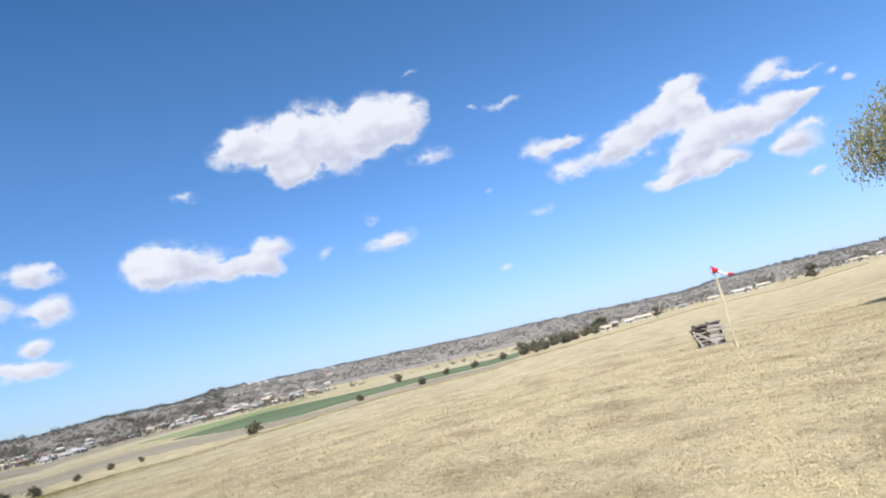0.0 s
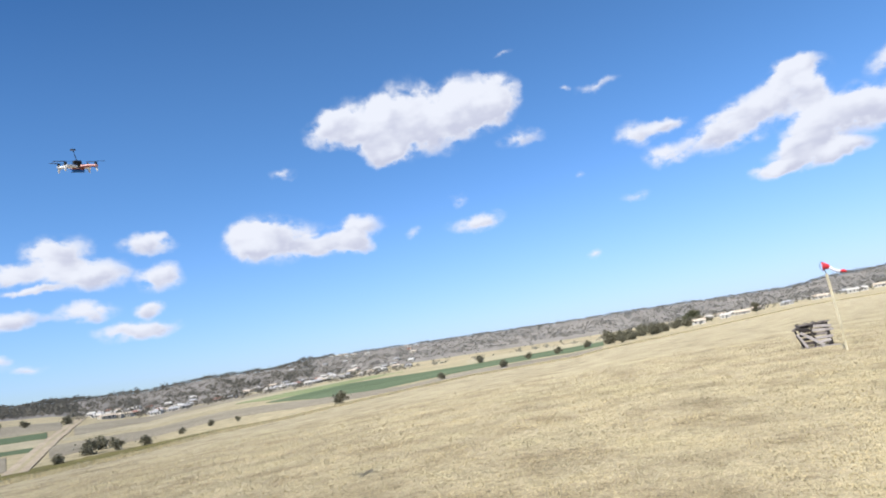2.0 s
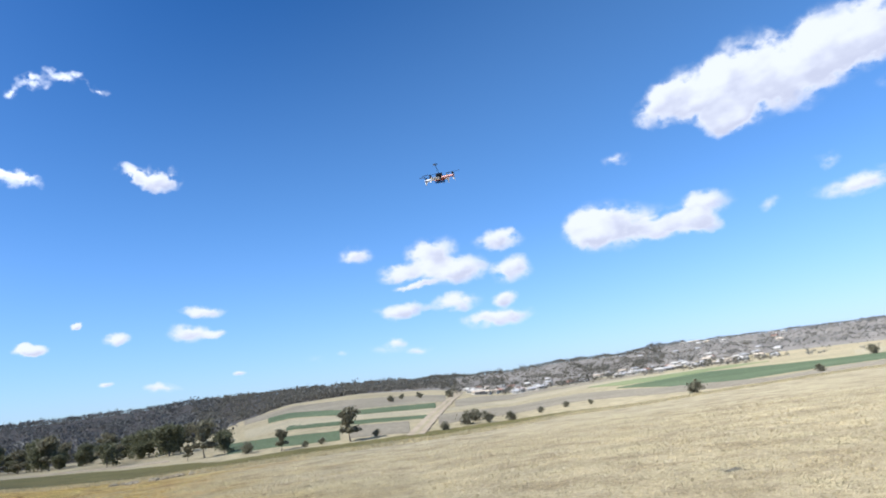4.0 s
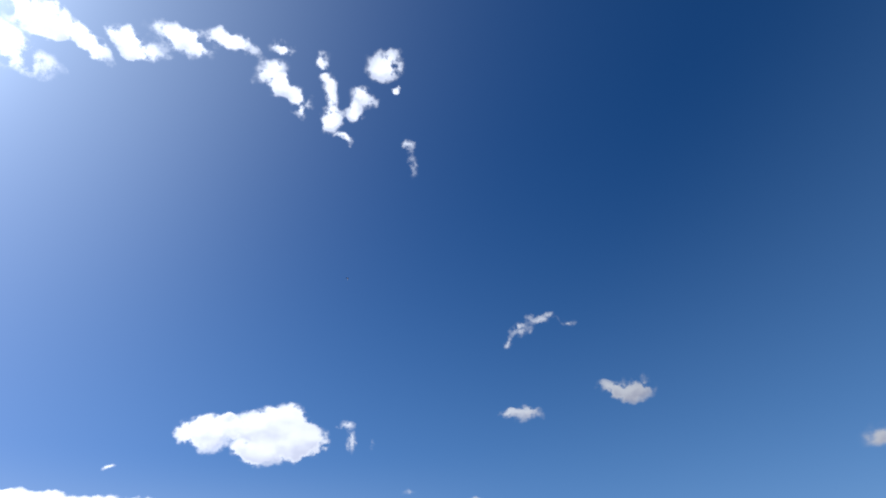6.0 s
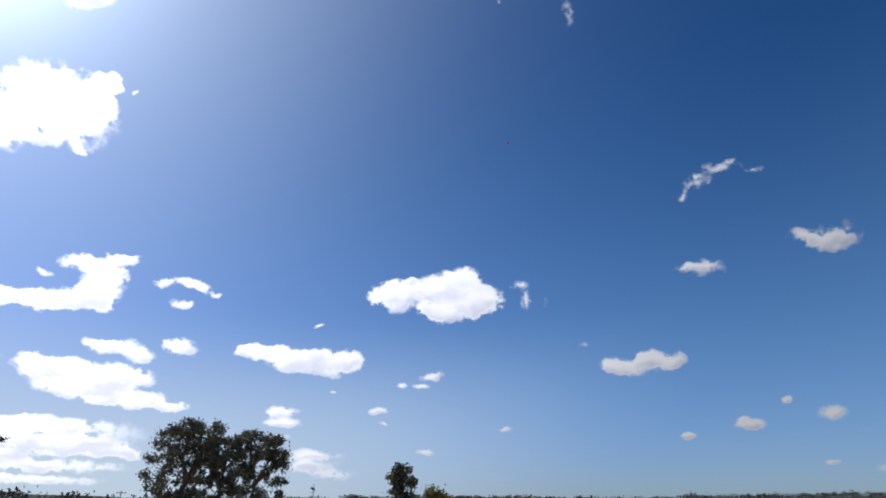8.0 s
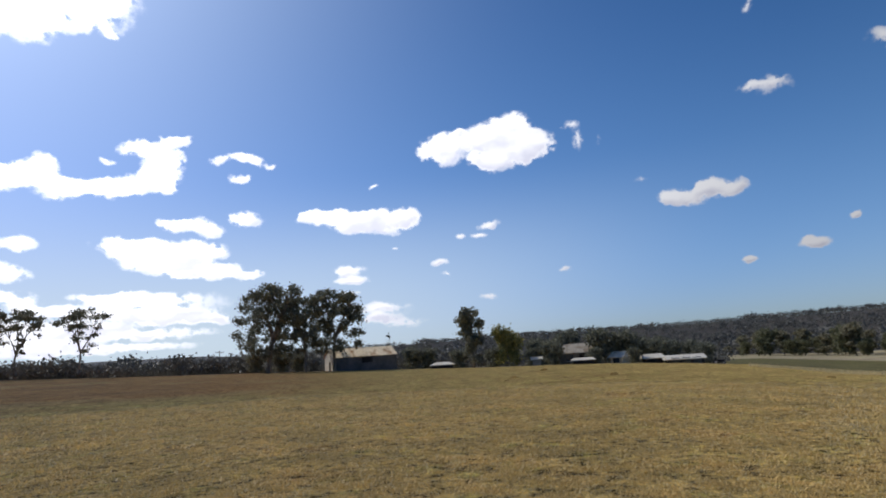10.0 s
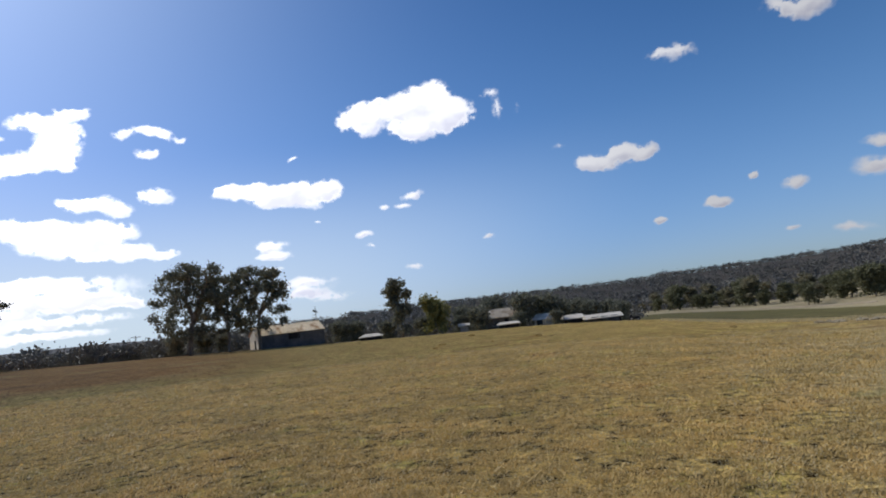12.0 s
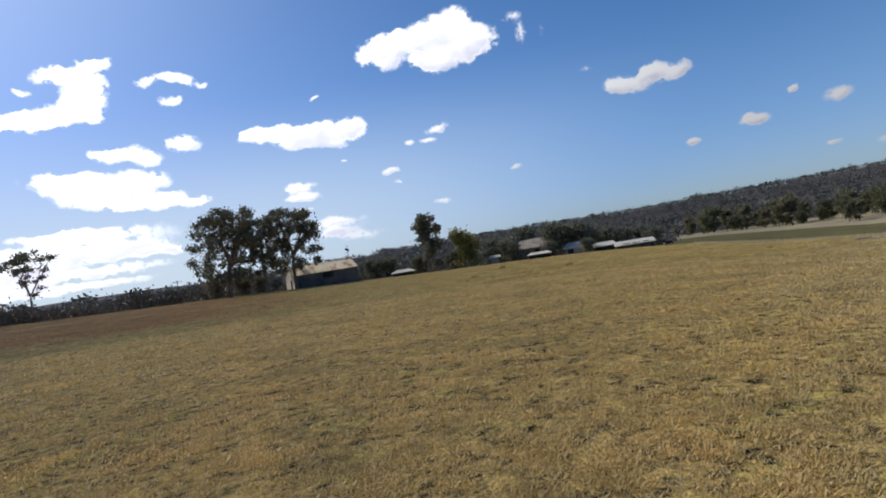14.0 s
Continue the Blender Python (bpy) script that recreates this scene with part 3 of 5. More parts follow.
def box(bm, size, m=Matrix(), bevel=0.0):
    r = bmesh.ops.create_cube(bm, size=1.0, matrix=m @ Matrix.Diagonal((*size, 1)))
    if bevel:
        edges = {e for v in r["verts"] for e in v.link_edges}
        bmesh.ops.bevel(bm, geom=list(edges), offset=bevel, segments=1, affect="EDGES")
    return bm


def tube(bm, path, radii, sides=7):
    """A tapered tube along a path of points."""
    rings = []
    for i, p in enumerate(path):
        p = Vector(p)
        d = Vector(path[min(i + 1, len(path) - 1)]) - Vector(path[max(i - 1, 0)])
        q = d.to_track_quat("Z", "Y")
        rings.append([bm.verts.new(p + q @ Vector((radii[i] * math.cos(2 * math.pi * k / sides), radii[i] * math.sin(2 * math.pi * k / sides), 0))) for k in range(sides)])
    for a, b in zip(rings, rings[1:]):
        for k in range(sides):
            bm.faces.new((a[k], a[(k + 1) % sides], b[(k + 1) % sides], b[k]))
    bm.faces.new(rings[-1])
    bm.faces.new(rings[0][::-1])
    return bm


def thing(name, m, label, category, group=""):
    ob = new(name)
    ob.empty_display_size = 0.2
    ob.matrix_world = m
    return tagged(ob, label, category, group)


# ---- ground: one sheet from the stand to beyond the ridges ----
def build_ground():
    az = np.concatenate([np.arange(-180, -150, 3.0), np.arange(-150, 48, 0.6), np.arange(48, 180, 3.0)])
    rr = np.concatenate([[0.6, 1.5, 2.5, 3.5], 5 * (4800 / 5) ** (np.arange(110) / 109.0)])
    A, Rr = np.meshgrid(az, rr)
    Z = land_z(A, Rr)
    X, Y = Rr * np.sin(np.radians(A)), Rr * np.cos(np.radians(A))
    n, m = len(az), len(rr)
    verts = np.stack([X.ravel(), Y.ravel(), Z.ravel()], 1)
    i, j = np.meshgrid(np.arange(m - 1), np.arange(n), indexing="ij")
    jn = (j + 1) % n
    faces = np.stack([i * n + j, i * n + jn, (i + 1) * n + jn, (i + 1) * n + j], -1).reshape(-1, 4)
    re = np.interp(A, LAND[:, 0], LAND[:, 1])
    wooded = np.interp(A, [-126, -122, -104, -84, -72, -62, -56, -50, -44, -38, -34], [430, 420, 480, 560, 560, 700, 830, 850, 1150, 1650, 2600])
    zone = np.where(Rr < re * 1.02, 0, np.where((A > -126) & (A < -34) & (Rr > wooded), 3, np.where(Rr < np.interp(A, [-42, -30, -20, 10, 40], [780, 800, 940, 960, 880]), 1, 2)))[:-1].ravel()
    # the ring round the stand is closed with a fan
    verts = np.vstack([verts, [[0, 0, float(land_z(0.0, 0.6))]]])
    cap = [[n * m, (k + 1) % n, k] for k in range(n)]
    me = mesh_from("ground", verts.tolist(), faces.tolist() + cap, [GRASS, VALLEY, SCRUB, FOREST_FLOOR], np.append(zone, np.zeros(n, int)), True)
    return tagged(new("ground", me), "dry mown grass field falling away to farmed valley and wooded hills", "ground", kind="structure")


ground = build_ground()


def band(name, rows, mat, label, category, lift=0.25, step=0.6):
    """A strip of land draped on the ground: rows of bearing, near and far distance."""
    rows = np.array(rows, float)
    az = np.arange(rows[0, 0], rows[-1, 0] + 0.01, step)
    lo, hi = np.interp(az, rows[:, 0], rows[:, 1]), np.interp(az, rows[:, 0], rows[:, 2])
    rng = np.random.default_rng(len(name))
    lo, hi = lo * (1 + rng.normal(0, 0.004, len(az))), hi * (1 + rng.normal(0, 0.004, len(az)))
    k = 14
    f = np.linspace(0, 1, k)[:, None]
    r = lo[None] * (hi / lo)[None] ** f
    A = np.repeat(az[None], k, 0)
    z = land_z(A, r) + lift * (r / 300)
    z[0] -= lift * 2
    z[-1] -= lift * 2
    verts = np.stack([(r * np.sin(np.radians(A))).ravel(), (r * np.cos(np.radians(A))).ravel(), z.ravel()], 1)
    n = len(az)
    i, j = np.meshgrid(np.arange(k - 1), np.arange(n - 1), indexing="ij")
    faces = np.stack([i * n + j, i * n + j + 1, (i + 1) * n + j + 1, (i + 1) * n + j], -1).reshape(-1, 4)
    return tagged(new(name, mesh_from(name, verts, faces, [mat], None, True)), label, category, kind="structure")

# ---- fields of the valley ----
band("crop_strip", [(-61.5, 277, 364), (-56, 255, 307), (-51.5, 248, 296)], CROP, "low green crop strip in the valley", "field")
band("crop_strip", [(-56.5, 349, 384), (-50, 315, 342), (-43.7, 310, 334)], CROP, "narrow green crop strip beside pale stubble", "field")
band("crop_strip", [(-58, 490, 596), (-50, 389, 440), (-42.5, 393, 460)], CROP, "green crop strip on the valley slope", "field")
band("stubble_strip", [(-60, 372, 480), (-50, 347, 385), (-43.2, 338, 388)], STUBBLE, "pale stubble strip between green crops", "field")
band("soil_strip", [(-51, 250, 310), (-45.4, 240, 306)], SOIL, "bare brown ploughed strip beside the dirt track", "field")
band("soil_strip", [(-60, 610, 760), (-50, 450, 640), (-42, 470, 620)], SOIL, "bare brown ploughed strip below the forest", "field")
band("crop_field", [(-26.5, 392, 396), (-23, 330, 440), (-19, 262, 506), (-11, 285, 444), (-8, 290, 433), (2, 335, 518), (5, 345, 543)], CROP, "wide dark green crop field on the valley floor", "field")
band("pale_crop_field", [(-29, 500, 506), (-26, 430, 530), (-22, 440, 570), (-17, 540, 620), (-14, 600, 606)], PALECROP, "paler green crop field beside the town", "field")
band("stubble_strip", [(-42.0, 352, 376), (-39.5, 372, 408), (-30, 490, 578), (-24, 521, 600), (-18, 640, 660)], STUBBLE, "pale stubble strip below the town", "field")
band("soil_strip", [(-41.2, 390, 500), (-39.6, 412, 560), (-32, 590, 740), (-26, 610, 760), (-22, 690, 700)], SOIL, "brown ploughed strip at the edge of town", "field")
band("soil_strip", [(-42.9, 262, 330), (-38, 280, 360), (-30, 298, 403), (-22, 253, 318), (-14, 225, 262), (-9, 225, 284), (0, 235, 310), (5, 240, 330)], SOIL, "dark brown fallow strip in the valley", "field")
band("grass_verge", [(-92, 140, 190), (-88, 150, 343), (-82, 180, 357), (-75, 205, 346), (-62, 215, 246), (-50, 212, 235), (-44, 213, 241), (-36, 216, 247), (-26, 200, 226)], VERGE, "dark green grass verge below the brow of the field", "verge")
band("stubble_strip", [(-8, 470, 700), (0, 545, 760), (6, 560, 790)], STUBBLE, "pale dry paddock beyond the green crop", "field")
band("stubble_strip", [(-81, 360, 367), (-74, 350, 358), (-66, 300, 312)], DIRT, "pale dirt path along the green verge", "path")


def build_track():
    """A dirt track with two pale wheel lanes and a grassy middle."""
    line = [(-45.1, 232), (-44.5, 255), (-44, 278), (-43, 341), (-42, 435), (-41, 593), (-40.4, 795)]
    road = thing("dirt_track", Matrix(), "pale dirt track running straight up the valley", "track")
    road["kind"] = "structure"
    for name, off, half, mat in (("lane", -2.2, 1.3, DIRT), ("lane", 2.2, 1.3, DIRT), ("middle_strip", 0.0, 0.9, VALLEY)):
        verts, faces = [], []
        pts = []
        for (a0, r0), (a1, r1) in zip(line, line[1:]):
            for k in range(12):
                f = k / 12
                pts.append(at(a0 + (a1 - a0) * f, r0 + (r1 - r0) * f))
        for i, p in enumerate(pts):
            d = (pts[min(i + 1, len(pts) - 1)] - pts[max(i - 1, 0)]).normalized()
            side = Vector((d.y, -d.x, 0))
            for s in (off - half, off + half):
                q = p + side * s
                verts.append((q.x, q.y, ground_z(q.x, q.y) + 0.3))
            if i:
                faces.append((2 * i - 2, 2 * i - 1, 2 * i + 1, 2 * i))
        ob = new(name, mesh_from(name, verts, faces, [mat]))
        ob.parent = road


build_track()


# ---- trees ----
def leaf_cards(centres, radii, count, size, rng, long=1.6, droop=0.5):
    """Small leaf sprays scattered through ellipsoid clumps: quads as verts and faces."""
    centres, radii = np.array(centres, float), np.array(radii, float)
    vol = radii.prod(1) ** 0.8
    pick = rng.choice(len(centres), count, p=vol / vol.sum())
    d = rng.normal(size=(count, 3)) * 0.62
    if long > 2:
        # long drooping leaves: no spray hangs loose outside its clump
        d *= np.minimum(1.0, rng.uniform(0.8, 1.35, count) / np.linalg.norm(d, axis=1))[:, None]
    p = centres[pick] + d * radii[pick]
    u = rng.normal(size=(count, 3))
    u[:, 2] -= droop
    u /= np.linalg.norm(u, axis=1)[:, None]
    v = np.cross(u, rng.normal(size=(count, 3)))
    v /= np.linalg.norm(v, axis=1)[:, None]
    s = size * rng.uniform(0.6, 1.35, count)[:, None]
    a, b = u * s * long * 0.5, v * s * 0.5
    bend = np.cross(u, v) * s * 0.18
    verts = np.stack([p - a, p + b * 0.9 + bend, p + a, p - b * 0.9 + bend], 1).reshape(-1, 3)
    return verts, np.arange(count * 4).reshape(-1, 4)


def gum_meshes(seed, height, spread, bare, clumps, leaves, size, lean=0.0, forks=2, leaf_mat=None, flat=0.55, trunk=None, droop=0.5, fill=0.30, low=0.35, long=1.6):
    """Trunk and crown meshes of a gum tree: limbs fork upwards and end in leaf clumps."""
    rng = np.random.default_rng(seed)
    bm = bmesh.new()
    r0 = trunk or height * 0.022
    tips = []

    def limb(p, d, length, rad, depth):
        pts, q = [p], p
        n = 4
        for k in range(n):
            d = (d + Vector(rng.normal(0, 0.13, 3)) + Vector((0, 0, 0.06))).normalized()
            q = q + d * (length / n)
            pts.append(q)
        tube(bm, pts, [rad * (1 - 0.45 * k / n) for k in range(n + 1)], 7 if depth < 2 else 5)
        if depth >= 3:
            tips.append(q)
            return
        m = forks + (rng.random() < 0.55) if depth else forks + 1
        turn = rng.uniform(0, 6.28)
        for k in range(int(m)):
            a = turn + 6.28 * k / m + rng.normal(0, 0.3)
            out = Vector((math.cos(a), math.sin(a), 0))
            tilt = rng.uniform(0.35, 0.75) * spread / (height * 0.35)
            limb(q, (d + out * tilt).normalized(), length * rng.uniform(0.55, 0.8), rad * 0.58, depth + 1)
        if depth >= 1:
            tips.append(pts[3])

    limb(Vector((0, 0, -0.15)), Vector((lean, 0, 1)).normalized(), height * bare, r0, 0)
    top = max(t.z for t in tips)
    far = max(math.hypot(t.x, t.y) for t in tips)
    # the skeleton is brought to the tree's true height and spread
    kz, kx = height * 0.93 / top, spread * 0.82 / far
    for v in bm.verts:
        f = min(max(v.co.z / (height * bare), 0), 1)
        v.co.x *= 1 + (kx - 1) * f
        v.co.y *= 1 + (kx - 1) * f
        v.co.z *= kz
    cs = [(t.x * kx, t.y * kx, t.z * kz) for t in tips]
    idx = rng.permutation(len(cs))[:clumps // 2]
    cs = [cs[i] for i in idx]
    # the rest of the clumps fill the crown's height, wider in its middle
    while len(cs) < clumps:
        f, a = rng.random(), rng.uniform(0, 6.283)
        out = spread * 0.84 * math.sqrt(rng.random() * (1 - 0.75 * (1.75 * f - 0.75) ** 2))
        cs.append((out * math.cos(a), out * math.sin(a), height * (low + (0.94 - low) * f)))
    rs = [(spread * fill * rng.uniform(0.65, 1.2), spread * fill * rng.uniform(0.65, 1.2), spread * fill * flat * rng.uniform(0.8, 1.3)) for _ in cs]
    v, f = leaf_cards(cs, rs, leaves, size, rng, droop=droop, long=long)
    crown = mesh_from("crown", v, f, [leaf_mat or LEAF_DARK])
    me = bpy.data.meshes.new("trunk")
    bm.to_mesh(me)
    bm.free()
    me.materials.append(BARK)
    me.polygons.foreach_set("use_smooth", np.ones(len(me.polygons), bool))
    return me, crown


def gum_tree(meshes, place, turn=0.0, scale=1.0, label="", group="", name="gum_tree"):
    t = thing(name, Matrix.Translation(place) @ pose(0, 0, 0, 0, 0, turn), label, "tree", group)
    t.scale = (scale, scale, scale)
    for n, me in zip(("trunk", "crown"), meshes):
        o = new(n, me)
        o.parent = t
    return t


# the big gum beside the stand, whose shade lies on the grass
near_gum = gum_meshes(11, 7.2, 4.9, 0.22, 90, 85000, 0.056, forks=2, leaf_mat=LEAF_NEAR, flat=1.2, droop=2.0, fill=0.15, low=0.02, long=2.4)
gum_tree(near_gum, at(46.0, 24.0), 40, 1, "tall olive gum tree with drooping leaves standing in dry grass")

# gums on the far side of the field, against the light
slim_a = gum_meshes(21, 12.5, 3.9, 0.34, 30, 1700, 0.30, fill=0.16, low=0.36)
slim_b = gum_meshes(25, 12.8, 4.8, 0.3, 36, 2100, 0.30, fill=0.15, low=0.34)
gum_tree(slim_a, at(-144.9, 128), 10, 0.98, "slender dark gum tree at the field's edge", "gums along the field's edge")
gum_tree(slim_b, at(-143.4, 129), 120, 0.97, "slender dark gum tree with an open crown", "gums along the field's edge")
gum_tree(slim_b, at(-139.2, 128), 250, 1.02, "lone dark gum tree with an open crown", "gums along the field's edge")
gum_tree(slim_a, at(-148.2, 127), 200, 0.9, "slender dark gum tree at the field's edge", "gums along the field's edge")

barn_gum_a = gum_meshes(31, 17.2, 7.4, 0.16, 140, 13000, 0.28, forks=2, fill=0.10, low=0.17, flat=0.8)
barn_gum_b = gum_meshes(37, 15.0, 6.3, 0.20, 110, 9500, 0.28, forks=2, fill=0.105, low=0.24, flat=0.8)
gum_tree(barn_gum_a, at(-124.4, 120), 0, 1.0, "broad dark gum tree beside the old barn", "gums beside the barn")
gum_tree(barn_gum_b, at(-121.2, 120), 70, 1.0, "dark gum tree with twin trunks beside the barn", "gums beside the barn")
gum_tree(barn_gum_b, at(-118.6, 121), 200, 1.1, "dark gum tree leaning over the barn roof", "gums beside the barn")

column = gum_meshes(41, 12.3, 2.7, 0.25, 36, 3600, 0.42, fill=0.3, flat=0.9, low=0.12)
gum_tree(column, at(-105.6, 122), 0, 0.98, "tall narrow dark tree beside the paddock")
golden = gum_meshes(43, 7.6, 2.9, 0.25, 30, 2600, 0.40, leaf_mat=LEAF_LIGHT, fill=0.32, flat=0.9, low=0.1)
gum_tree(golden, at(-102.4, 122), 0, 1.0, "yellow-green bushy tree beside the paddock")
round_dark = gum_meshes(47, 6.5, 3.6, 0.2, 34, 2800, 0.45, fill=0.32, flat=0.9, low=0.08)
for az, r, s, turn in ((-98.2, 118, 0.72, 10), (-93.6, 119, 1.05, 80), (-91.8, 121, 0.98, 150), (-111.2, 133, 0.75, 30), (-110.0, 134, 0.7, 190), (-103.8, 126, 0.62, 220), (-100.2, 124, 0.55, 300), (-90.0, 130, 0.85, 20), (-86.0, 140, 0.85, 100), (-88.0, 138, 0.8, 170), (-91.0, 111, 0.42, 70), (-88.7, 118, 0.75, 10), (-85.4, 117, 0.6, 200), (-94.6, 114, 0.45, 260), (-97.0, 126, 1.1, 310), (-99.4, 130, 0.9, 20), (-106.9, 128, 0.6, 60), (-123.2, 128, 0.62, 44), (-125.4, 128, 0.6, 130), (-121.8, 127, 0.55, 200)):
    gum_tree(round_dark, at(az, r), turn, s * 0.88, "rounded dark green tree among the farm buildings", "trees round the farm", "farm_tree")

# trees standing on the valley floor
valley_gum = gum_meshes(53, 13.0, 5.2, 0.33, 30, 1700, 0.8, leaf_mat=LEAF_VALLEY, fill=0.24, low=0.3)
valley_round = gum_meshes(57, 11.0, 5.8, 0.2, 34, 2200, 0.75, fill=0.27, flat=0.8, leaf_mat=LEAF_BUSH, low=0.08)
gum_tree(valley_gum, at(-51.0, 240), 0, 0.98, "open-crowned gum tree on the valley floor", "valley trees")
gum_tree(valley_gum, at(-57.0, 244), 140, 0.6, "small leaning gum tree on the valley floor", "valley trees")
valley = ((-63.3, 284, 0.95), (-62.2, 290, 1.05), (-61.4, 280, 0.7), (-64.6, 300, 0.8), (-66.3, 380, 1.15), (-67.2, 390, 1.0), (-69.8, 350, 1.1), (-70.8, 345, 0.95), (-73.4, 440, 1.15),
          (-74.4, 450, 1.3), (-75.4, 460, 1.25), (-76.6, 465, 1.3), (-77.8, 470, 1.35), (-78.9, 470, 1.4), (-80.0, 480, 1.3), (-81.0, 470, 1.0), (-72.4, 430, 0.9), (-65.4, 400, 1.0), (-83.5, 420, 0.9), (-68.4, 420, 1.1))
for i, (az, r, s) in enumerate(valley):
    gum_tree(valley_round if i % 3 else valley_gum, at(az + 0.35 * math.sin(i * 2.1), r + 22 * math.sin(i * 1.3)), i * 77, s * (1.25, 0.75, 1.0, 0.6, 1.15)[i % 5], "grey-green paddock tree on the valley floor", "valley trees", "paddock_tree")
for i in range(26):
    gum_tree(valley_round if i % 4 else valley_gum, at(-64.5 - i * 0.72 + 0.5 * math.sin(i * 3.1), 400 + i * 4 + 34 * math.sin(i * 2.2)), i * 59, (1.15, 0.8, 1.3, 0.95, 1.05, 0.7)[i % 6], "grey-green paddock tree in a loose grove", "valley trees", "paddock_tree")
bush_mesh = gum_meshes(61, 3.4, 2.4, 0.15, 22, 600, 0.45, fill=0.4, flat=0.8, leaf_mat=LEAF_VALLEY, low=0.05)
bushes = ((-20.05, 228, 1.15), (-40.3, 250, 1.3), (-39.5, 265, 1.2), (-38.4, 248, 1.1), (-36.2, 243, 0.9), (-42.3, 236, 0.8), (-48.6, 245, 0.7), (-53.5, 246, 0.6), (-55.0, 245, 0.55), (-59.9, 260, 1.1), (-44.4, 560, 1.4),
          (-41.6, 560, 1.6), (-47, 520, 1.3), (-46, 560, 1.2), (-33.5, 262, 0.6), (-31.2, 268, 0.6), (-29, 262, 0.5), (-10.5, 245, 0.7), (-4.6, 255, 0.8), (-2.2, 330, 0.9), (0.5, 350, 1.0), (3.2, 380, 1.1), (-6.8, 420, 1.4))
for i, (az, r, s) in enumerate(bushes):
    gum_tree(bush_mesh, at(az, r), i * 53, s, "small dark bush in the valley fields", "valley bushes", "bush")
for i in range(34):
    gum_tree(bush_mesh, at(5.2 + i * 0.26 + 0.55 * math.sin(i * 2.3), 360 + i * 6 + 58 * math.sin(i * 1.7)), i * 41, (1.5, 0.8, 1.9, 1.0, 1.6, 0.7, 1.2)[i % 7], "dark green shrub in a hedge", "hedge shrubs", "shrub")
gum_tree(valley_round, at(12.6, 520), 0, 0.95, "dark round tree beside white farm sheds", "valley trees", "paddock_tree")
gum_tree(valley_round, at(12.1, 530), 90, 0.7, "dark round tree beside white farm sheds", "valley trees", "paddock_tree")
gum_tree(valley_gum, at(30.2, 320), 0, 0.62, "slim pale gum tree on the far paddock", "valley trees", "paddock_tree")
gum_tree(valley_gum, at(17.6, 420), 60, 0.6, "slim gum tree beside a farm shed", "valley trees", "paddock_tree")


# ---- woods on the hills: more trees than one could count ----
def build_woods(name, label, mat, draws, seed, cards=24, size=1.9):
    rng = np.random.default_rng(seed)
    az, r, h = [], [], []
    for az0, az1, r0, r1, count, h0, h1 in draws:
        az.append(rng.uniform(az0, az1, count))
        r.append(np.exp(rng.uniform(math.log(r0), math.log(r1), count)))
        h.append(rng.uniform(h0, h1, count))
    az, r, h = np.concatenate(az), np.concatenate(r), np.concatenate(h)
    # stands of taller and lower trees
    h = h * np.array([0.95 + 0.75 * noise.noise((a * 0.55, d * 0.006, seed)) + 0.35 * noise.noise((a * 2.3, d * 0.02, 5.0)) for a, d in zip(az, r)]).clip(0.4, 1.6)
    z, n, k = land_z(az, r), len(az), 4
    w = h * rng.uniform(0.42, 0.62, n)
    # four leafy clumps to a tree, and the leaf sprays scattered through them
    cx = (r * np.sin(np.radians(az)))[:, None] + rng.normal(0, 0.55, (n, k)) * w[:, None]
    cy = (r * np.cos(np.radians(az)))[:, None] + rng.normal(0, 0.55, (n, k)) * w[:, None]
    cz = z[:, None] + h[:, None] * rng.uniform(0.22, 0.66, (n, k))
    tree = np.repeat(np.arange(n), cards)
    pick = rng.integers(0, k, n * cards)
    d = rng.normal(0, 0.62, (n * cards, 3))
    p = np.stack([cx[tree, pick] + d[:, 0] * w[tree] * 0.7, cy[tree, pick] + d[:, 1] * w[tree] * 0.7, cz[tree, pick] + d[:, 2] * h[tree] * 0.20], 1)
    u = rng.normal(size=p.shape)
    u[:, 2] -= 0.5
    u /= np.linalg.norm(u, axis=1)[:, None]
    v = np.cross(u, rng.normal(size=p.shape))
    v /= np.linalg.norm(v, axis=1)[:, None]
    s = (size * h[tree] / 11 * rng.uniform(0.6, 1.35, len(p)))[:, None]
    bend = np.cross(u, v) * s * 0.18
    verts = np.stack([p - u * s * 0.65, p + v * s * 0.45 + bend, p + u * s * 0.65, p - v * s * 0.45 + bend], 1).reshape(-1, 3)
    ob = new(name, mesh_from(name, verts, np.arange(len(verts)).reshape(-1, 4), [mat]))
    return tagged(ob, label, "woods", kind="stuff")


build_woods("ridge_woods", "gum woods covering the western ridge, painted dark as backlit and greyed for haze", LEAF_BACKLIT, [
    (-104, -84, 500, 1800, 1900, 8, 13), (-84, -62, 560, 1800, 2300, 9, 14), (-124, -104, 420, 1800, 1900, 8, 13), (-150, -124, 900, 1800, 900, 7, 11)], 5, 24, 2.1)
build_woods("valley_head_woods", "grey-green gum woods at the head of the valley", LEAF_FAR, [(-64, -50, 830, 1800, 1100, 8, 13), (-50, -41, 900, 1800, 500, 8, 13)], 25, 24, 2.1)
build_woods("hillside_woods", "grey-green trees scattered over the sunlit hills, paled by painted haze", LEAF_HAZE, [
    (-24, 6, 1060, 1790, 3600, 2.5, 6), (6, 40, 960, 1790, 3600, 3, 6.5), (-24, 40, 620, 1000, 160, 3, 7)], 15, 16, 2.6)
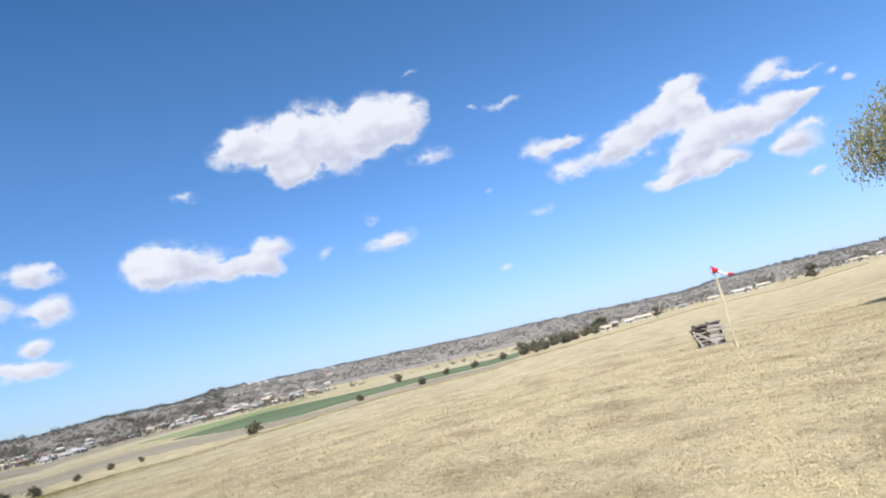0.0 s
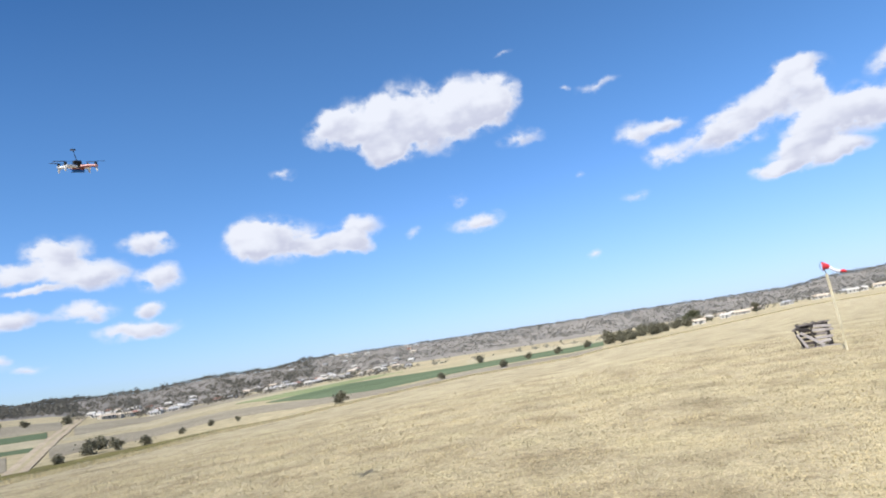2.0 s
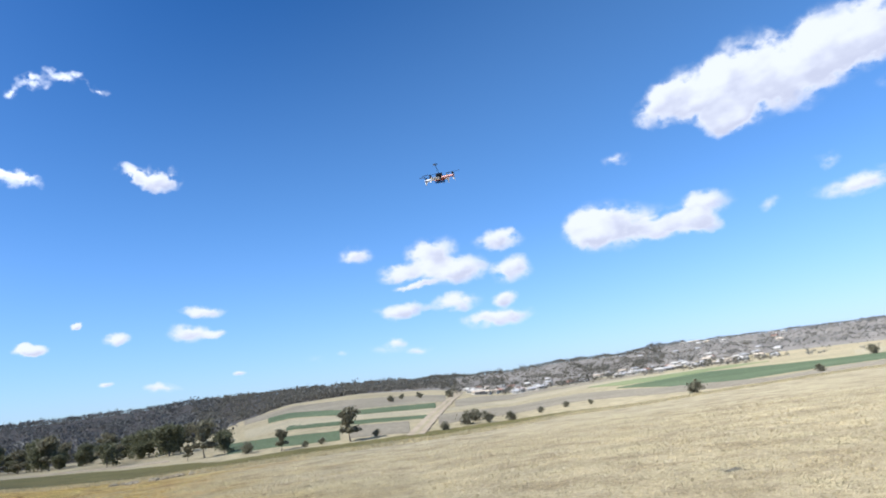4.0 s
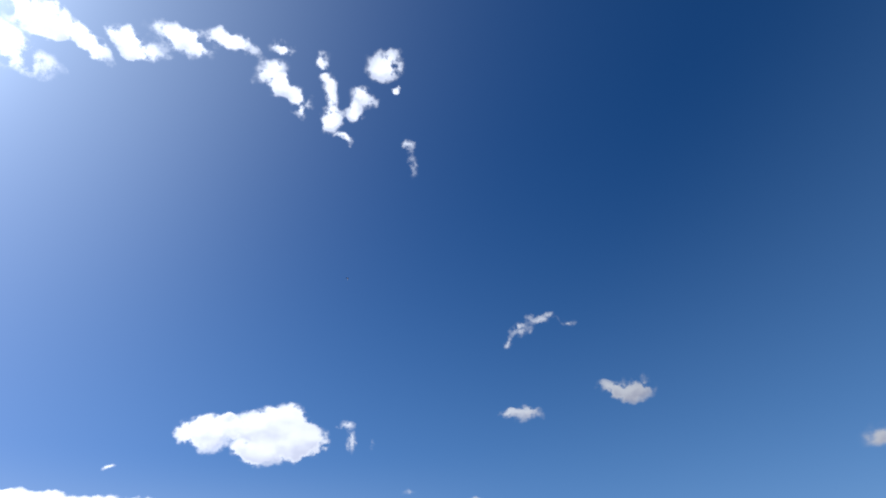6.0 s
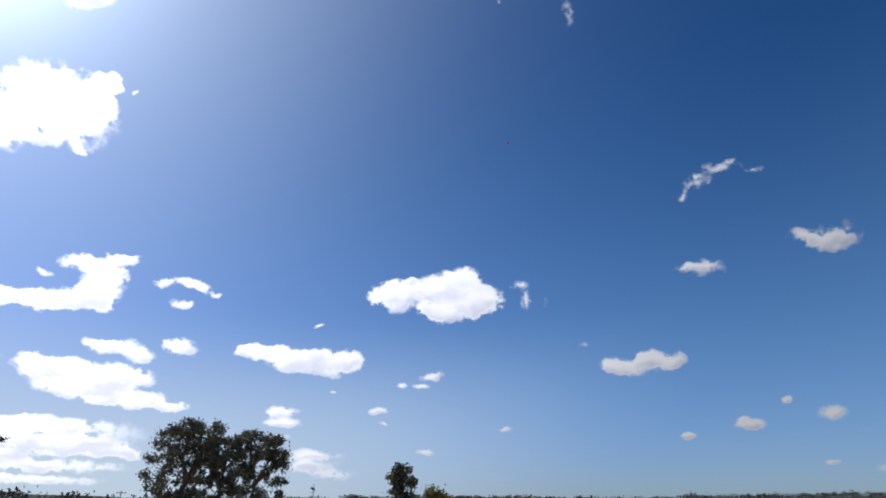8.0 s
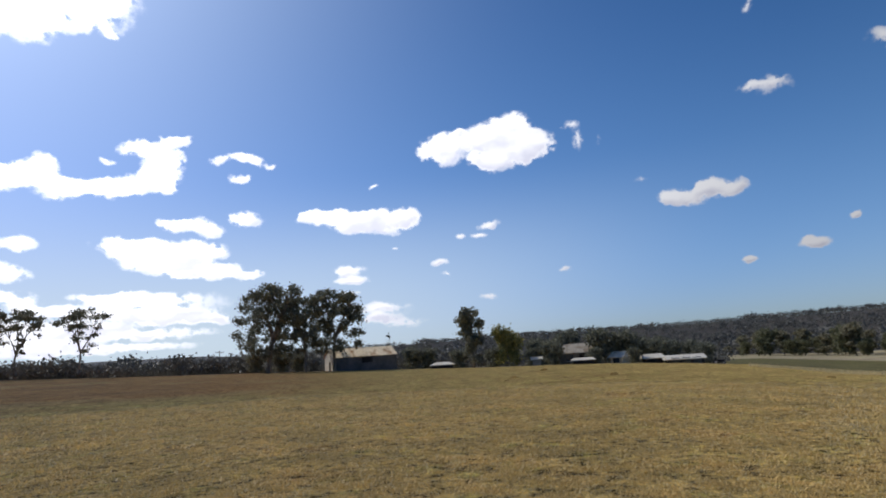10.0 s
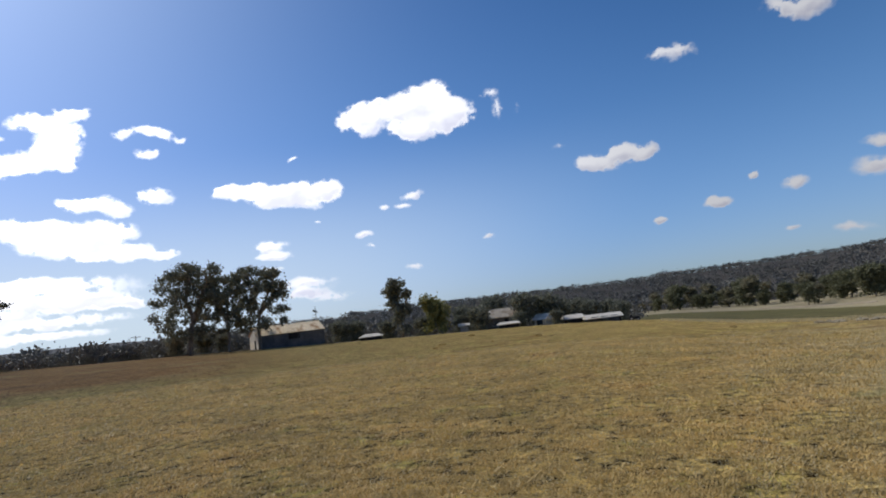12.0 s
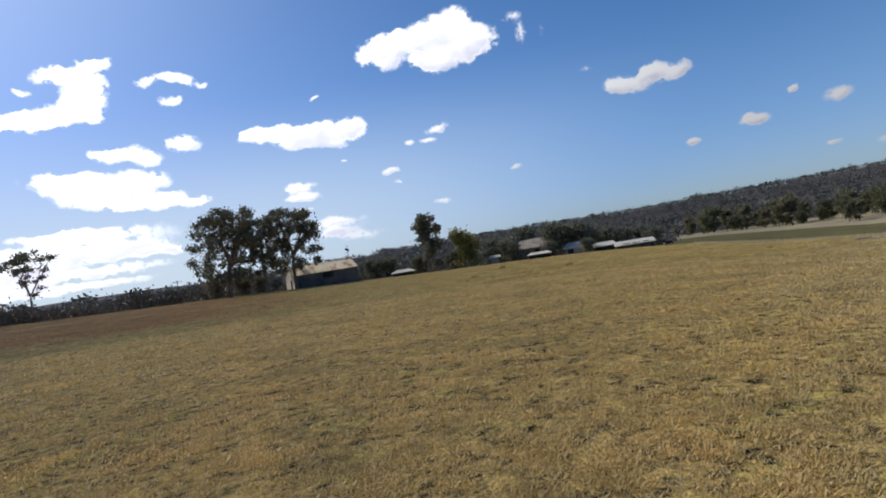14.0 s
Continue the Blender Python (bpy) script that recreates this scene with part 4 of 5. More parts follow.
build_woods("skyline_woods", "dark gum trees standing along the skyline", LEAF_FAR, [
    (-150, -100, 1600, 1780, 420, 3, 6), (-100, -60, 1600, 1790, 900, 4, 8), (-60, -20, 1600, 1790, 900, 5, 12), (-20, 20, 1640, 1780, 700, 3, 6), (20, 40, 1600, 1790, 420, 5, 10)], 6)
build_woods("town_trees", "garden trees scattered among the town's houses", LEAF_FAR, [(-42, -13, 640, 1300, 700, 4, 9), (-42, -22, 1000, 1790, 1500, 4, 9), (6, 38, 620, 1000, 130, 4, 8)], 7)
build_woods("field_edge_scrub", "low scrub and trees along the field's far edge, painted dark as backlit", LEAF_BACKLIT, [(-165, -125, 136, 260, 2300, 2.0, 4.6), (-126, -104, 140, 260, 600, 2.5, 5.5), (-104, -84, 150, 280, 320, 2.5, 6.0)], 8, 90, 1.2)

# ---- buildings ----
def corrugated(name, width, length, m, mat, parent, waves, depth=0.03, label=""):
    """A corrugated sheet, its ribs running along its length."""
    n = waves * 2
    verts, faces = [], []
    for i in range(n + 1):
        x = width * (i / n - 0.5)
        z = depth if i % 2 else 0.0
        for y in (-length / 2, length / 2):
            verts.append(m @ Vector((x, y, z)))
    for i in range(n):
        faces.append((2 * i, 2 * i + 2, 2 * i + 3, 2 * i + 1))
    ob = new(name, mesh_from(name, [tuple(v) for v in verts], faces, [mat]))
    ob.parent = parent
    sol = ob.modifiers.new("thickness", "SOLIDIFY")
    sol.thickness = 0.02
    return tagged(ob, label)


def build_barn():
    p = at(-116.2, 127)
    w, d, eave, ridge = 13.0, 7.5, 2.9, 4.6
    m = Matrix.Translation(p) @ pose(0, 0, 0, 0, 0, 116.2 + 15)
    barn = thing("barn", m, "old tin barn with a rusty gabled roof and whitewashed end", "barn")
    bm = box(bmesh.new(), (w, 0.12, eave + 0.4), pose(0, -d / 2, eave / 2 - 0.2))
    part("front_wall", bm, TIN, barn, "dark weathered tin wall")
    part("back_wall", box(bmesh.new(), (w, 0.12, eave + 0.4), pose(0, d / 2, eave / 2 - 0.2)), TIN, barn)
    for s, mat in ((-1, WHITE_TIN), (1, TIN)):
        bm = bmesh.new()
        prof = [(-d / 2, -0.4), (d / 2, -0.4), (d / 2, eave), (0, ridge - 0.05), (-d / 2, eave)]
        a = [bm.verts.new((s * (w / 2 + 0.065), y, z)) for y, z in prof]
        b = [bm.verts.new((s * (w / 2 - 0.055), y, z)) for y, z in prof]
        bm.faces.new(a)
        bm.faces.new(b[::-1])
        for i in range(5):
            bm.faces.new((a[i], b[i], b[(i + 1) % 5], a[(i + 1) % 5]))
        bmesh.ops.recalc_face_normals(bm, faces=bm.faces)
        part("gable_wall", bm, mat, barn, "whitewashed gable end" if s < 0 else "")
    slope = math.atan2(ridge - eave, d / 2)
    run = (d / 2 + 0.45) / math.cos(slope)
    for s in (-1, 1):
        for k in range(5):
            x = (k - 2) * (w + 0.6) / 5
            cy, cz = s * (d / 4 + 0.22), (ridge + eave) / 2 - 0.1
            corrugated("roof_sheet", (w + 0.6) / 5, run, pose(x, cy, cz + 0.08, -s * math.degrees(slope), 0, 0), RUST_ROOF, barn, 13)
    part("ridge_cap", box(bmesh.new(), (w + 0.6, 0.35, 0.07), pose(0, 0, ridge + 0.07), 0.02), RUST_ROOF, barn)
    # solid dark slabs on the walls stand in for the shade of openings
    part("doorway", box(bmesh.new(), (2.2, 0.06, 1.1), pose(0.4, -d / 2 - 0.07, 2.1)), SHADE_AND_BLACK, barn, "dark panel painted as the shaded opening under the eaves")
    for k in range(6):
        part("wall_batten", box(bmesh.new(), (0.09, 0.05, eave), pose(-w / 2 + 0.4 + k * (w - 0.8) / 5, -d / 2 - 0.09, eave / 2)), TIN, barn)
    part("gable_shade_panel", box(bmesh.new(), (0.06, 1.2, 2.0), pose(-w / 2 - 0.1, -1.2, 1.0)), SHADE_AND_BLACK, barn, "dark panel painted as a shaded open entrance")
    # mast with a small vane behind the roof
    mp = at(-113.45, 134)
    mast = thing("wind_mast", Matrix.Translation(mp), "thin dark mast with a wind vane behind the barn", "mast")
    part("pole", tube(bmesh.new(), [(0, 0, -0.2), (0, 0, 8.2)], [0.09, 0.06]), SHADE_AND_BLACK, mast)
    part("vane", box(bmesh.new(), (0.9, 0.05, 0.4), pose(0.45, 0, 7.2, 0, 20, 116)), SHADE_AND_BLACK, mast)
    part("arm", box(bmesh.new(), (1.3, 0.05, 0.06), pose(0.2, 0, 6.6, 0, -25, 116)), SHADE_AND_BLACK, mast)


build_barn()


def power_pole(az, r, h):
    t = thing("power_pole", Matrix.Translation(at(az, r)) @ pose(0, 0, 0, 0, 0, -az), "dark timber power pole with a crossarm", "power pole")
    part("pole", tube(bmesh.new(), [(0, 0, -0.3), (0, 0, h)], [0.16, 0.11]), BARK, t)
    part("crossarm", box(bmesh.new(), (2.4, 0.12, 0.14), pose(0, 0, h - 0.5)), BARK, t)
    for x in (-1.0, -0.4, 0.4, 1.0):
        part("insulator", tube(bmesh.new(), [(x, 0, h - 0.43), (x, 0, h - 0.2)], [0.05, 0.05]), SHADE_AND_BLACK, t)


power_pole(-128.55, 190, 7.0)


def house(name, place, turn, w, d, wall_h, roof_h, roof_mat, wall_mat, label, category, group="", hip=0.0, windows=2):
    t = thing(name, Matrix.Translation(place) @ pose(0, 0, 0, 0, 0, turn), label, category, group)
    part("wall", box(bmesh.new(), (w, d, wall_h + 0.8), pose(0, 0, wall_h / 2 - 0.4)), wall_mat, t)
    bm = bmesh.new()
    o, x = 0.4, w / 2 + 0.4
    base = [bm.verts.new(v) for v in ((-x, -d / 2 - o, wall_h), (x, -d / 2 - o, wall_h), (x, d / 2 + o, wall_h), (-x, d / 2 + o, wall_h))]
    low = [bm.verts.new((v.co.x, v.co.y, wall_h - 0.12)) for v in base]
    r0, r1 = bm.verts.new((-x + hip, 0, wall_h + roof_h)), bm.verts.new((x - hip, 0, wall_h + roof_h))
    for f in ((base[0], base[1], r1, r0), (base[2], base[3], r0, r1), (base[1], base[2], r1), (base[3], base[0], r0), low[::-1]):
        bm.faces.new(f)
    for i in range(4):
        bm.faces.new((low[i], low[(i + 1) % 4], base[(i + 1) % 4], base[i]))
    part("roof", bm, roof_mat, t)
    for k in range(windows):
        x = w * ((k + 0.5) / windows - 0.5) * 0.9
        win = part("window", box(bmesh.new(), (1.3, 0.08, 1.1), pose(x, -d / 2 - 0.03, wall_h * 0.58)), GLASS, t)
        part("frame", box(bmesh.new(), (1.5, 0.06, 0.1), pose(x, -d / 2 - 0.05, wall_h * 0.58 - 0.6)), WHITE_PAINT, win)
    if wall_h > 2:
        part("door", box(bmesh.new(), (0.9, 0.07, 2.0), pose(w * 0.08, -d / 2 - 0.03, 1.0)), SHADE_AND_BLACK, t)
    return t


# the farmstead beyond the brow of the field
house("farmhouse", at(-96.1, 122), 100, 7.2, 6.0, 2.3, 1.7, DUSTY_ROOF, BARK, "brown farmhouse with a pale hipped roof", "house", hip=1.8)
# near-black walls of shelters and open sheds paint the shade beneath their roofs
house("carport", at(-95.6, 112), 96, 3.6, 3.0, 0.8, 0.35, WHITE_TIN, SHADE_AND_BLACK, "low shelter with a white tin roof", "shelter", windows=0, hip=0.6)
house("shelter", at(-108.6, 124), 108, 4.2, 3.5, 0.75, 0.5, WHITE_TIN, SHADE_AND_BLACK, "low white domed shelter at the paddock's edge", "shelter", windows=0, hip=1.2)
house("cottage", at(-92.3, 117), 60, 2.4, 3.0, 1.2, 1.0, WHITE_TIN, CREAM, "small white-roofed gabled cottage among dark trees", "house", windows=1)
house("shed", at(-99.8, 122), 100, 1.6, 2.0, 1.2, 0.5, WHITE_TIN, GREY_ROOF, "small pale garden shed between trees", "shed", windows=0)
house("open_shed", at(-89.7, 113), 104, 2.9, 3.6, 0.95, 0.65, WHITE_TIN, SHADE_AND_BLACK, "open farm shed with a pale tin roof", "shed", windows=0)
house("long_shed", at(-87.0, 110), 98, 5.6, 3.6, 0.8, 0.65, WHITE_TIN, SHADE_AND_BLACK, "long low farm shed with a pale tin roof", "shed", windows=3)


def build_tractor():
    t = thing("tractor", Matrix.Translation(at(-84.2, 101)) @ pose(0, 0, 0, 0, 0, 80), "small dark tractor parked in the grass", "tractor")
    part("body", box(bmesh.new(), (1.3, 0.5, 0.35), pose(0.1, 0, 0.5), 0.05), SHADE_AND_BLACK, t)
    part("seat", box(bmesh.new(), (0.3, 0.4, 0.35), pose(-0.5, 0, 0.8), 0.04), SHADE_AND_BLACK, t)
    for x, r in ((-0.5, 0.38), (0.55, 0.24)):
        for y in (-0.38, 0.38):
            bm = bmesh.new()
            bmesh.ops.create_cone(bm, cap_ends=True, segments=16, radius1=r, radius2=r, depth=0.2, matrix=pose(x, y, r, 90, 0, 0))
            wheel = part("wheel", bm, BLACK_PLASTIC, t)
            bm = bmesh.new()
            bmesh.ops.create_cone(bm, cap_ends=True, segments=12, radius1=r * 0.5, radius2=r * 0.5, depth=0.22, matrix=pose(x, y, r, 90, 0, 0))
            part("rim", bm, GREY_ROOF, wheel)


build_tractor()


def build_town():
    """Small houses on the hillside across the valley."""
    rng = np.random.default_rng(12)
    kinds = []
    for i, (roof, wall, w, d) in enumerate(((WHITE_TIN, WHITE_PAINT, 10, 7), (GREY_ROOF, CREAM, 10, 8), (RED_ROOF, CREAM, 11, 8), (DUSTY_ROOF, CREAM, 13, 8), (GREY_ROOF, WHITE_PAINT, 10, 8))):
        label = ("white house with a pale tin roof", "cream house with a grey roof", "cream house with a terracotta roof", "long cream house with a white roof", "white house with a grey roof")[i] + " on the hillside"
        a, r = -39.0 + i * 4.3, 720 + 20 * i
        kinds.append(house("house", at(a, r), -a + 15 * i, w, d, 2.8, 1.9, roof, wall, label, "house", "houses of the town", 2.0, 3))
    spots = []
    for k in range(96):
        az = rng.uniform(-40.5, -13)
        lo = np.interp(az, [-40, -31, -23, -14], [615, 720, 720, 760])
        r = lo + rng.uniform(0, 430) * rng.uniform(0.3, 1)
        spots.append((az, r))
    for k in range(16):
        spots.append((rng.uniform(-24, -12), rng.uniform(1250, 1560)))
    for k in range(12):
        spots.append((rng.uniform(12.5, 37), rng.uniform(640, 860)))
    for az, r in spots:
        k = int(rng.choice(5, p=[0.34, 0.18, 0.08, 0.22, 0.18]))
        copy_thing(kinds[k], Matrix.Translation(at(az, r)) @ pose(0, 0, 0, 0, 0, -az + rng.uniform(-40, 40)))


build_town()
house("farm_shed", at(13.0, 470), -13, 9, 7, 2.6, 1.5, DUSTY_ROOF, WHITE_PAINT, "white farm shed beside a dark tree", "shed", windows=2)
house("farm_shed", at(16.5, 600), -10, 13, 8, 2.6, 1.6, DUSTY_ROOF, CREAM, "long white farm shed in the dry paddock", "shed", windows=5)
house("farm_shed", at(15.2, 560), -20, 8, 6, 2.6, 1.4, WHITE_TIN, WHITE_PAINT, "small white farm shed in the dry paddock", "shed", windows=2)
house("farm_shed", at(22.4, 690), -40, 15, 8, 2.8, 1.7, DUSTY_ROOF, WHITE_PAINT, "long white shed below the ridge", "shed", windows=5)
house("farm_shed", at(24.9, 670), -20, 16, 8, 2.8, 1.7, WHITE_TIN, WHITE_PAINT, "long white shed below the ridge", "shed", windows=5)
house("farm_shed", at(26.5, 740), -24, 13, 8, 2.8, 1.7, DUSTY_ROOF, WHITE_PAINT, "long white shed below the ridge", "shed", windows=5)
house("farm_shed", at(33.5, 760), -30, 14, 8, 2.8, 1.7, DUSTY_ROOF, WHITE_PAINT, "long white shed below the ridge", "shed", windows=5)


# ---- windsock, broken crate and stones on the field ----
def build_windsock():
    t = thing("windsock", Matrix.Translation(at(23.2, 20.6)), "red and white windsock on a creamy timber pole", "windsock")
    part("pole", tube(bmesh.new(), [(0, 0, -0.25), (0.004, 0, 0.9), (-0.004, 0.004, 2.2)], [0.042, 0.038, 0.034], 10), POLE_WOOD, t)
    part("rod", tube(bmesh.new(), [(0, 0, 2.15), (-0.06, 0, 2.56)], [0.012, 0.01], 6), TIN, t)
    # the sock hangs out to the side in folds, narrowing to its tail
    side = Vector((math.cos(radians(23)), -math.sin(radians(23)), 0))
    start, end = Vector((-0.07, 0, 2.43)) , Vector((-0.07, 0, 2.43)) + side * 0.55 + Vector((0, 0, -0.25))
    cuts = [0, 0.3, 0.74, 1.0]
    for k, (a, b) in enumerate(zip(cuts, cuts[1:])):
        pts, rad = [], []
        for i in range(7):
            f = a + (b - a) * i / 6
            pts.append(start.lerp(end, f) + Vector((0, 0, 0.03 * math.sin(f * 8) - 0.03 * f)))
            rad.append(max(0.128 - 0.24 * f, 0.048 - 0.012 * f) + 0.006 * math.sin(f * 31))
        bm = tube(bmesh.new(), pts, rad, 12)
        if k == 0:
            bm.faces.ensure_lookup_table()
            bmesh.ops.delete(bm, geom=[bm.faces[-1]], context="FACES")
        part("sock_band", bm, WHITE_CLOTH if k == 1 else RED_CLOTH, t, "white cloth middle" if k == 1 else "red cloth end", True)
    hoop = bmesh.new()
    ring = [start + Vector((0, 0.137 * math.cos(q), 0.137 * math.sin(q))) for q in [i * 6.2832 / 16 for i in range(17)]]
    tube(hoop, ring, [0.006] * 17, 5)
    part("hoop", hoop, TIN, t, "wire hoop")


build_windsock()


def build_crate():
    """A pallet-like crate fallen open: slatted side standing, boards darkened for the shaded hollow under the loose
    ones.
    """
    p = at(20.95, 23.4)
    m = Matrix.Translation(p) @ pose(0, 0, 0, 0, 0, -20.95)
    t = thing("broken_crate", m, "collapsed heap of grey weathered boards on the grass", "crate")
    t.scale = (0.8, 0.8, 0.8)
    rng = random.Random(3)

    def board(a, b, wide, thick, y, mat, twist=0.0):
        """A board in the upright plane at depth y, from a to b (across, up)."""
        dx, dz = b[0] - a[0], b[1] - a[1]
        mm = pose((a[0] + b[0]) / 2, y, (a[1] + b[1]) / 2, 0, -math.degrees(math.atan2(dz, dx)), 0) @ pose(0, 0, 0, twist, 0, rng.uniform(-3, 3))
        part("board", box(bmesh.new(), (math.hypot(dx, dz), thick, wide), mm, 0.005), mat, t)

    # long top rail, standing slats of the sound end
    board((-0.45, 0.93), (0.80, 0.98), 0.07, 0.06, -0.30, OLD_PLANK)
    board((-0.40, 0.86), (0.74, 0.90), 0.07, 0.06, 0.32, DARK_SHADE_PLANK)
    for k, (x0, x1, z) in enumerate(((0.20, 0.82, 0.83), (0.12, 0.86, 0.66), (0.24, 0.62, 0.50), (0.18, 0.80, 0.34), (0.25, 0.70, 0.17))):
        board((x0, z + 0.02), (x1, z - 0.05 + 0.03 * k), 0.105, 0.025, -0.33 + 0.02 * (k % 2), PALE_PLANK if k != 2 else OLD_PLANK, rng.uniform(-8, 8))
    for k in range(5):
        board((-0.36, 0.14 + 0.17 * k), (0.72, 0.15 + 0.17 * k), 0.12, 0.025, 0.36, DARK_SHADE_PLANK)
    for x in (0.10, 0.62):
        for y in (-0.28, 0.30):
            board((x, -0.05), (x + 0.02, 0.92), 0.08, 0.06, y, DARK_SHADE_PLANK)
    for k in range(4):
        board((0.66 + 0.02 * k, -0.03), (0.66, 0.88), 0.1, 0.025, -0.2 + 0.14 * k, DARK_SHADE_PLANK)
    # lid boards lying across the rails
    for k in range(4):
        x = -0.36 + 0.30 * k
        mm = pose(x, 0.02, 0.985 + 0.01 * (k % 2), rng.uniform(-4, 4), rng.uniform(-4, 2), 90 + rng.uniform(-9, 9))
        part("board", box(bmesh.new(), (0.80, 0.13, 0.025), mm, 0.005), OLD_PLANK if k % 2 else DARK_SHADE_PLANK, t)
    # boards sprung loose at the broken end
    board((-0.31, 0.64), (0.42, 0.06), 0.11, 0.03, -0.44, PALE_PLANK, 12)
    board((-0.44, 0.60), (-0.17, 0.02), 0.09, 0.03, -0.48, PALE_PLANK, -10)
    board((-0.52, 0.82), (-0.30, 0.02), 0.08, 0.05, -0.22, DARK_SHADE_PLANK, 5)
    board((-0.46, 0.80), (0.05, 0.72), 0.10, 0.03, -0.40, DARK_SHADE_PLANK, 20)
    board((-0.60, 0.74), (-0.28, 0.90), 0.09, 0.03, -0.25, OLD_PLANK, 30)
    board((-0.50, 0.46), (-0.20, 0.56), 0.10, 0.03, -0.1, DARK_SHADE_PLANK, 40)
    board((-0.38, 0.01), (0.30, 0.03), 0.03, 0.11, -0.62, OLD_PLANK)
    board((0.30, 0.02), (0.95, 0.02), 0.03, 0.10, -0.50, PALE_PLANK)


build_crate()


def build_stones():
    rng = random.Random(8)
    for az0, r0, n in ((-68.6, 45, 5), (-67.4, 44.5, 4), (-66.2, 44, 5), (-65.0, 44, 4), (-63.9, 44, 3), (-69.6, 45.5, 3)):
        for k in range(n):
            bm = bmesh.new()
            bmesh.ops.create_icosphere(bm, subdivisions=2, radius=0.5)
            s = (rng.uniform(0.14, 0.34), rng.uniform(0.12, 0.22), rng.uniform(0.08, 0.16))
            for v in bm.verts:
                v.co *= 1 + 0.28 * noise.noise(v.co * 2.2 + Vector((az0, k * 7, 0)))
                v.co = Vector((v.co.x * s[0] * 2, v.co.y * s[1] * 2, v.co.z * s[2] * 2))
            ob = part("stone", bm, STONE, None, "", False)
            ob.matrix_world = Matrix.Translation(at(az0 + rng.uniform(-0.5, 0.5), r0 + rng.uniform(-0.6, 0.6), s[2] * 0.25)) @ pose(0, 0, 0, 0, 0, rng.uniform(0, 180))
            tagged(ob, "tan rough stone lying in dry grass", "stone", "stones in the field")


build_stones()


# ---- drones in the air ----
def build_drone(m, label):
    t = thing("quadcopter_drone", m, label, "drone", "drones")
    part("frame_plate", box(bmesh.new(), (0.15, 0.12, 0.012), pose(0, 0, 0.02), 0.003), BLACK_PLASTIC, t)
    part("frame_plate", box(bmesh.new(), (0.14, 0.11, 0.01), pose(0, 0, -0.025), 0.003), ARM_RED, t, "red lower plate")
    part("electronics", box(bmesh.new(), (0.09, 0.07, 0.05), pose(0, 0, 0.05), 0.008), BLACK_PLASTIC, t)
    part("battery", box(bmesh.new(), (0.14, 0.045, 0.035), pose(0, 0, -0.05), 0.006), BLUE_WRAP, t, "blue wrapped battery")
    part("antenna_mast", tube(bmesh.new(), [(0, 0, 0.07), (-0.03, 0, 0.2)], [0.004, 0.004], 6), BLACK_PLASTIC, t)
    bm = bmesh.new()
    bmesh.ops.create_cone(bm, cap_ends=True, segments=16, radius1=0.033, radius2=0.028, depth=0.016, matrix=pose(-0.03, 0, 0.205))
    part("antenna_puck", bm, BLACK_PLASTIC, t)
    for k, mat in enumerate((ARM_WHITE, ARM_WHITE, ARM_WHITE, ARM_RED)):
        a = 45 + 90 * k
        turn = pose(0, 0, 0, 0, 0, a)
        bm = bmesh.new()
        for y in (-0.016, 0.016):
            tube(bm, [turn @ Vector((0.05, y, 0.0)), turn @ Vector((0.15, y * 0.8, 0.006)), turn @ Vector((0.235, y * 0.5, 0.0))], [0.021, 0.017, 0.02], 6)
        arm = part("arm", bm, mat, t, "red nylon arm" if k > 2 else "white nylon arm")
        bm = bmesh.new()
        bmesh.ops.create_cone(bm, cap_ends=True, segments=14, radius1=0.017, radius2=0.015, depth=0.034, matrix=turn @ pose(0.228, 0, 0.03))
        part("motor", bm, YELLOW_CAP if k == 0 else BLACK_PLASTIC, arm)
        part("leg", tube(bmesh.new(), [turn @ Vector((0.225, 0, 0)), turn @ Vector((0.24, 0, -0.06))], [0.014, 0.01], 6), ARM_WHITE, arm)
        bm = bmesh.new()
        rot = turn @ pose(0.228, 0, 0.052, 0, 0, 25 + 50 * k)
        for s in (-1, 1):
            box(bm, (0.12, 0.018, 0.003), rot @ pose(s * 0.062, 0, 0, s * 12, 0, 0))
        part("propeller", bm, BLACK_PLASTIC, arm)
    return t


def aloft(az, el, r):
    a, e = radians(az), radians(el)
    return Vector((r * math.sin(a) * math.cos(e), r * math.cos(a) * math.cos(e), EYE + r * math.sin(e)))


build_drone(Matrix.Translation(aloft(-40.0, 19.9, 8.6)) @ pose(0, 0, 0, 14, -6, 52), "quadcopter drone with white and red arms hovering")
build_drone(Matrix.Translation(aloft(-95.0, 33.6, 90)) @ pose(0, 0, 0, 10, 0, 30), "small dark quadcopter drone far up in the sky")


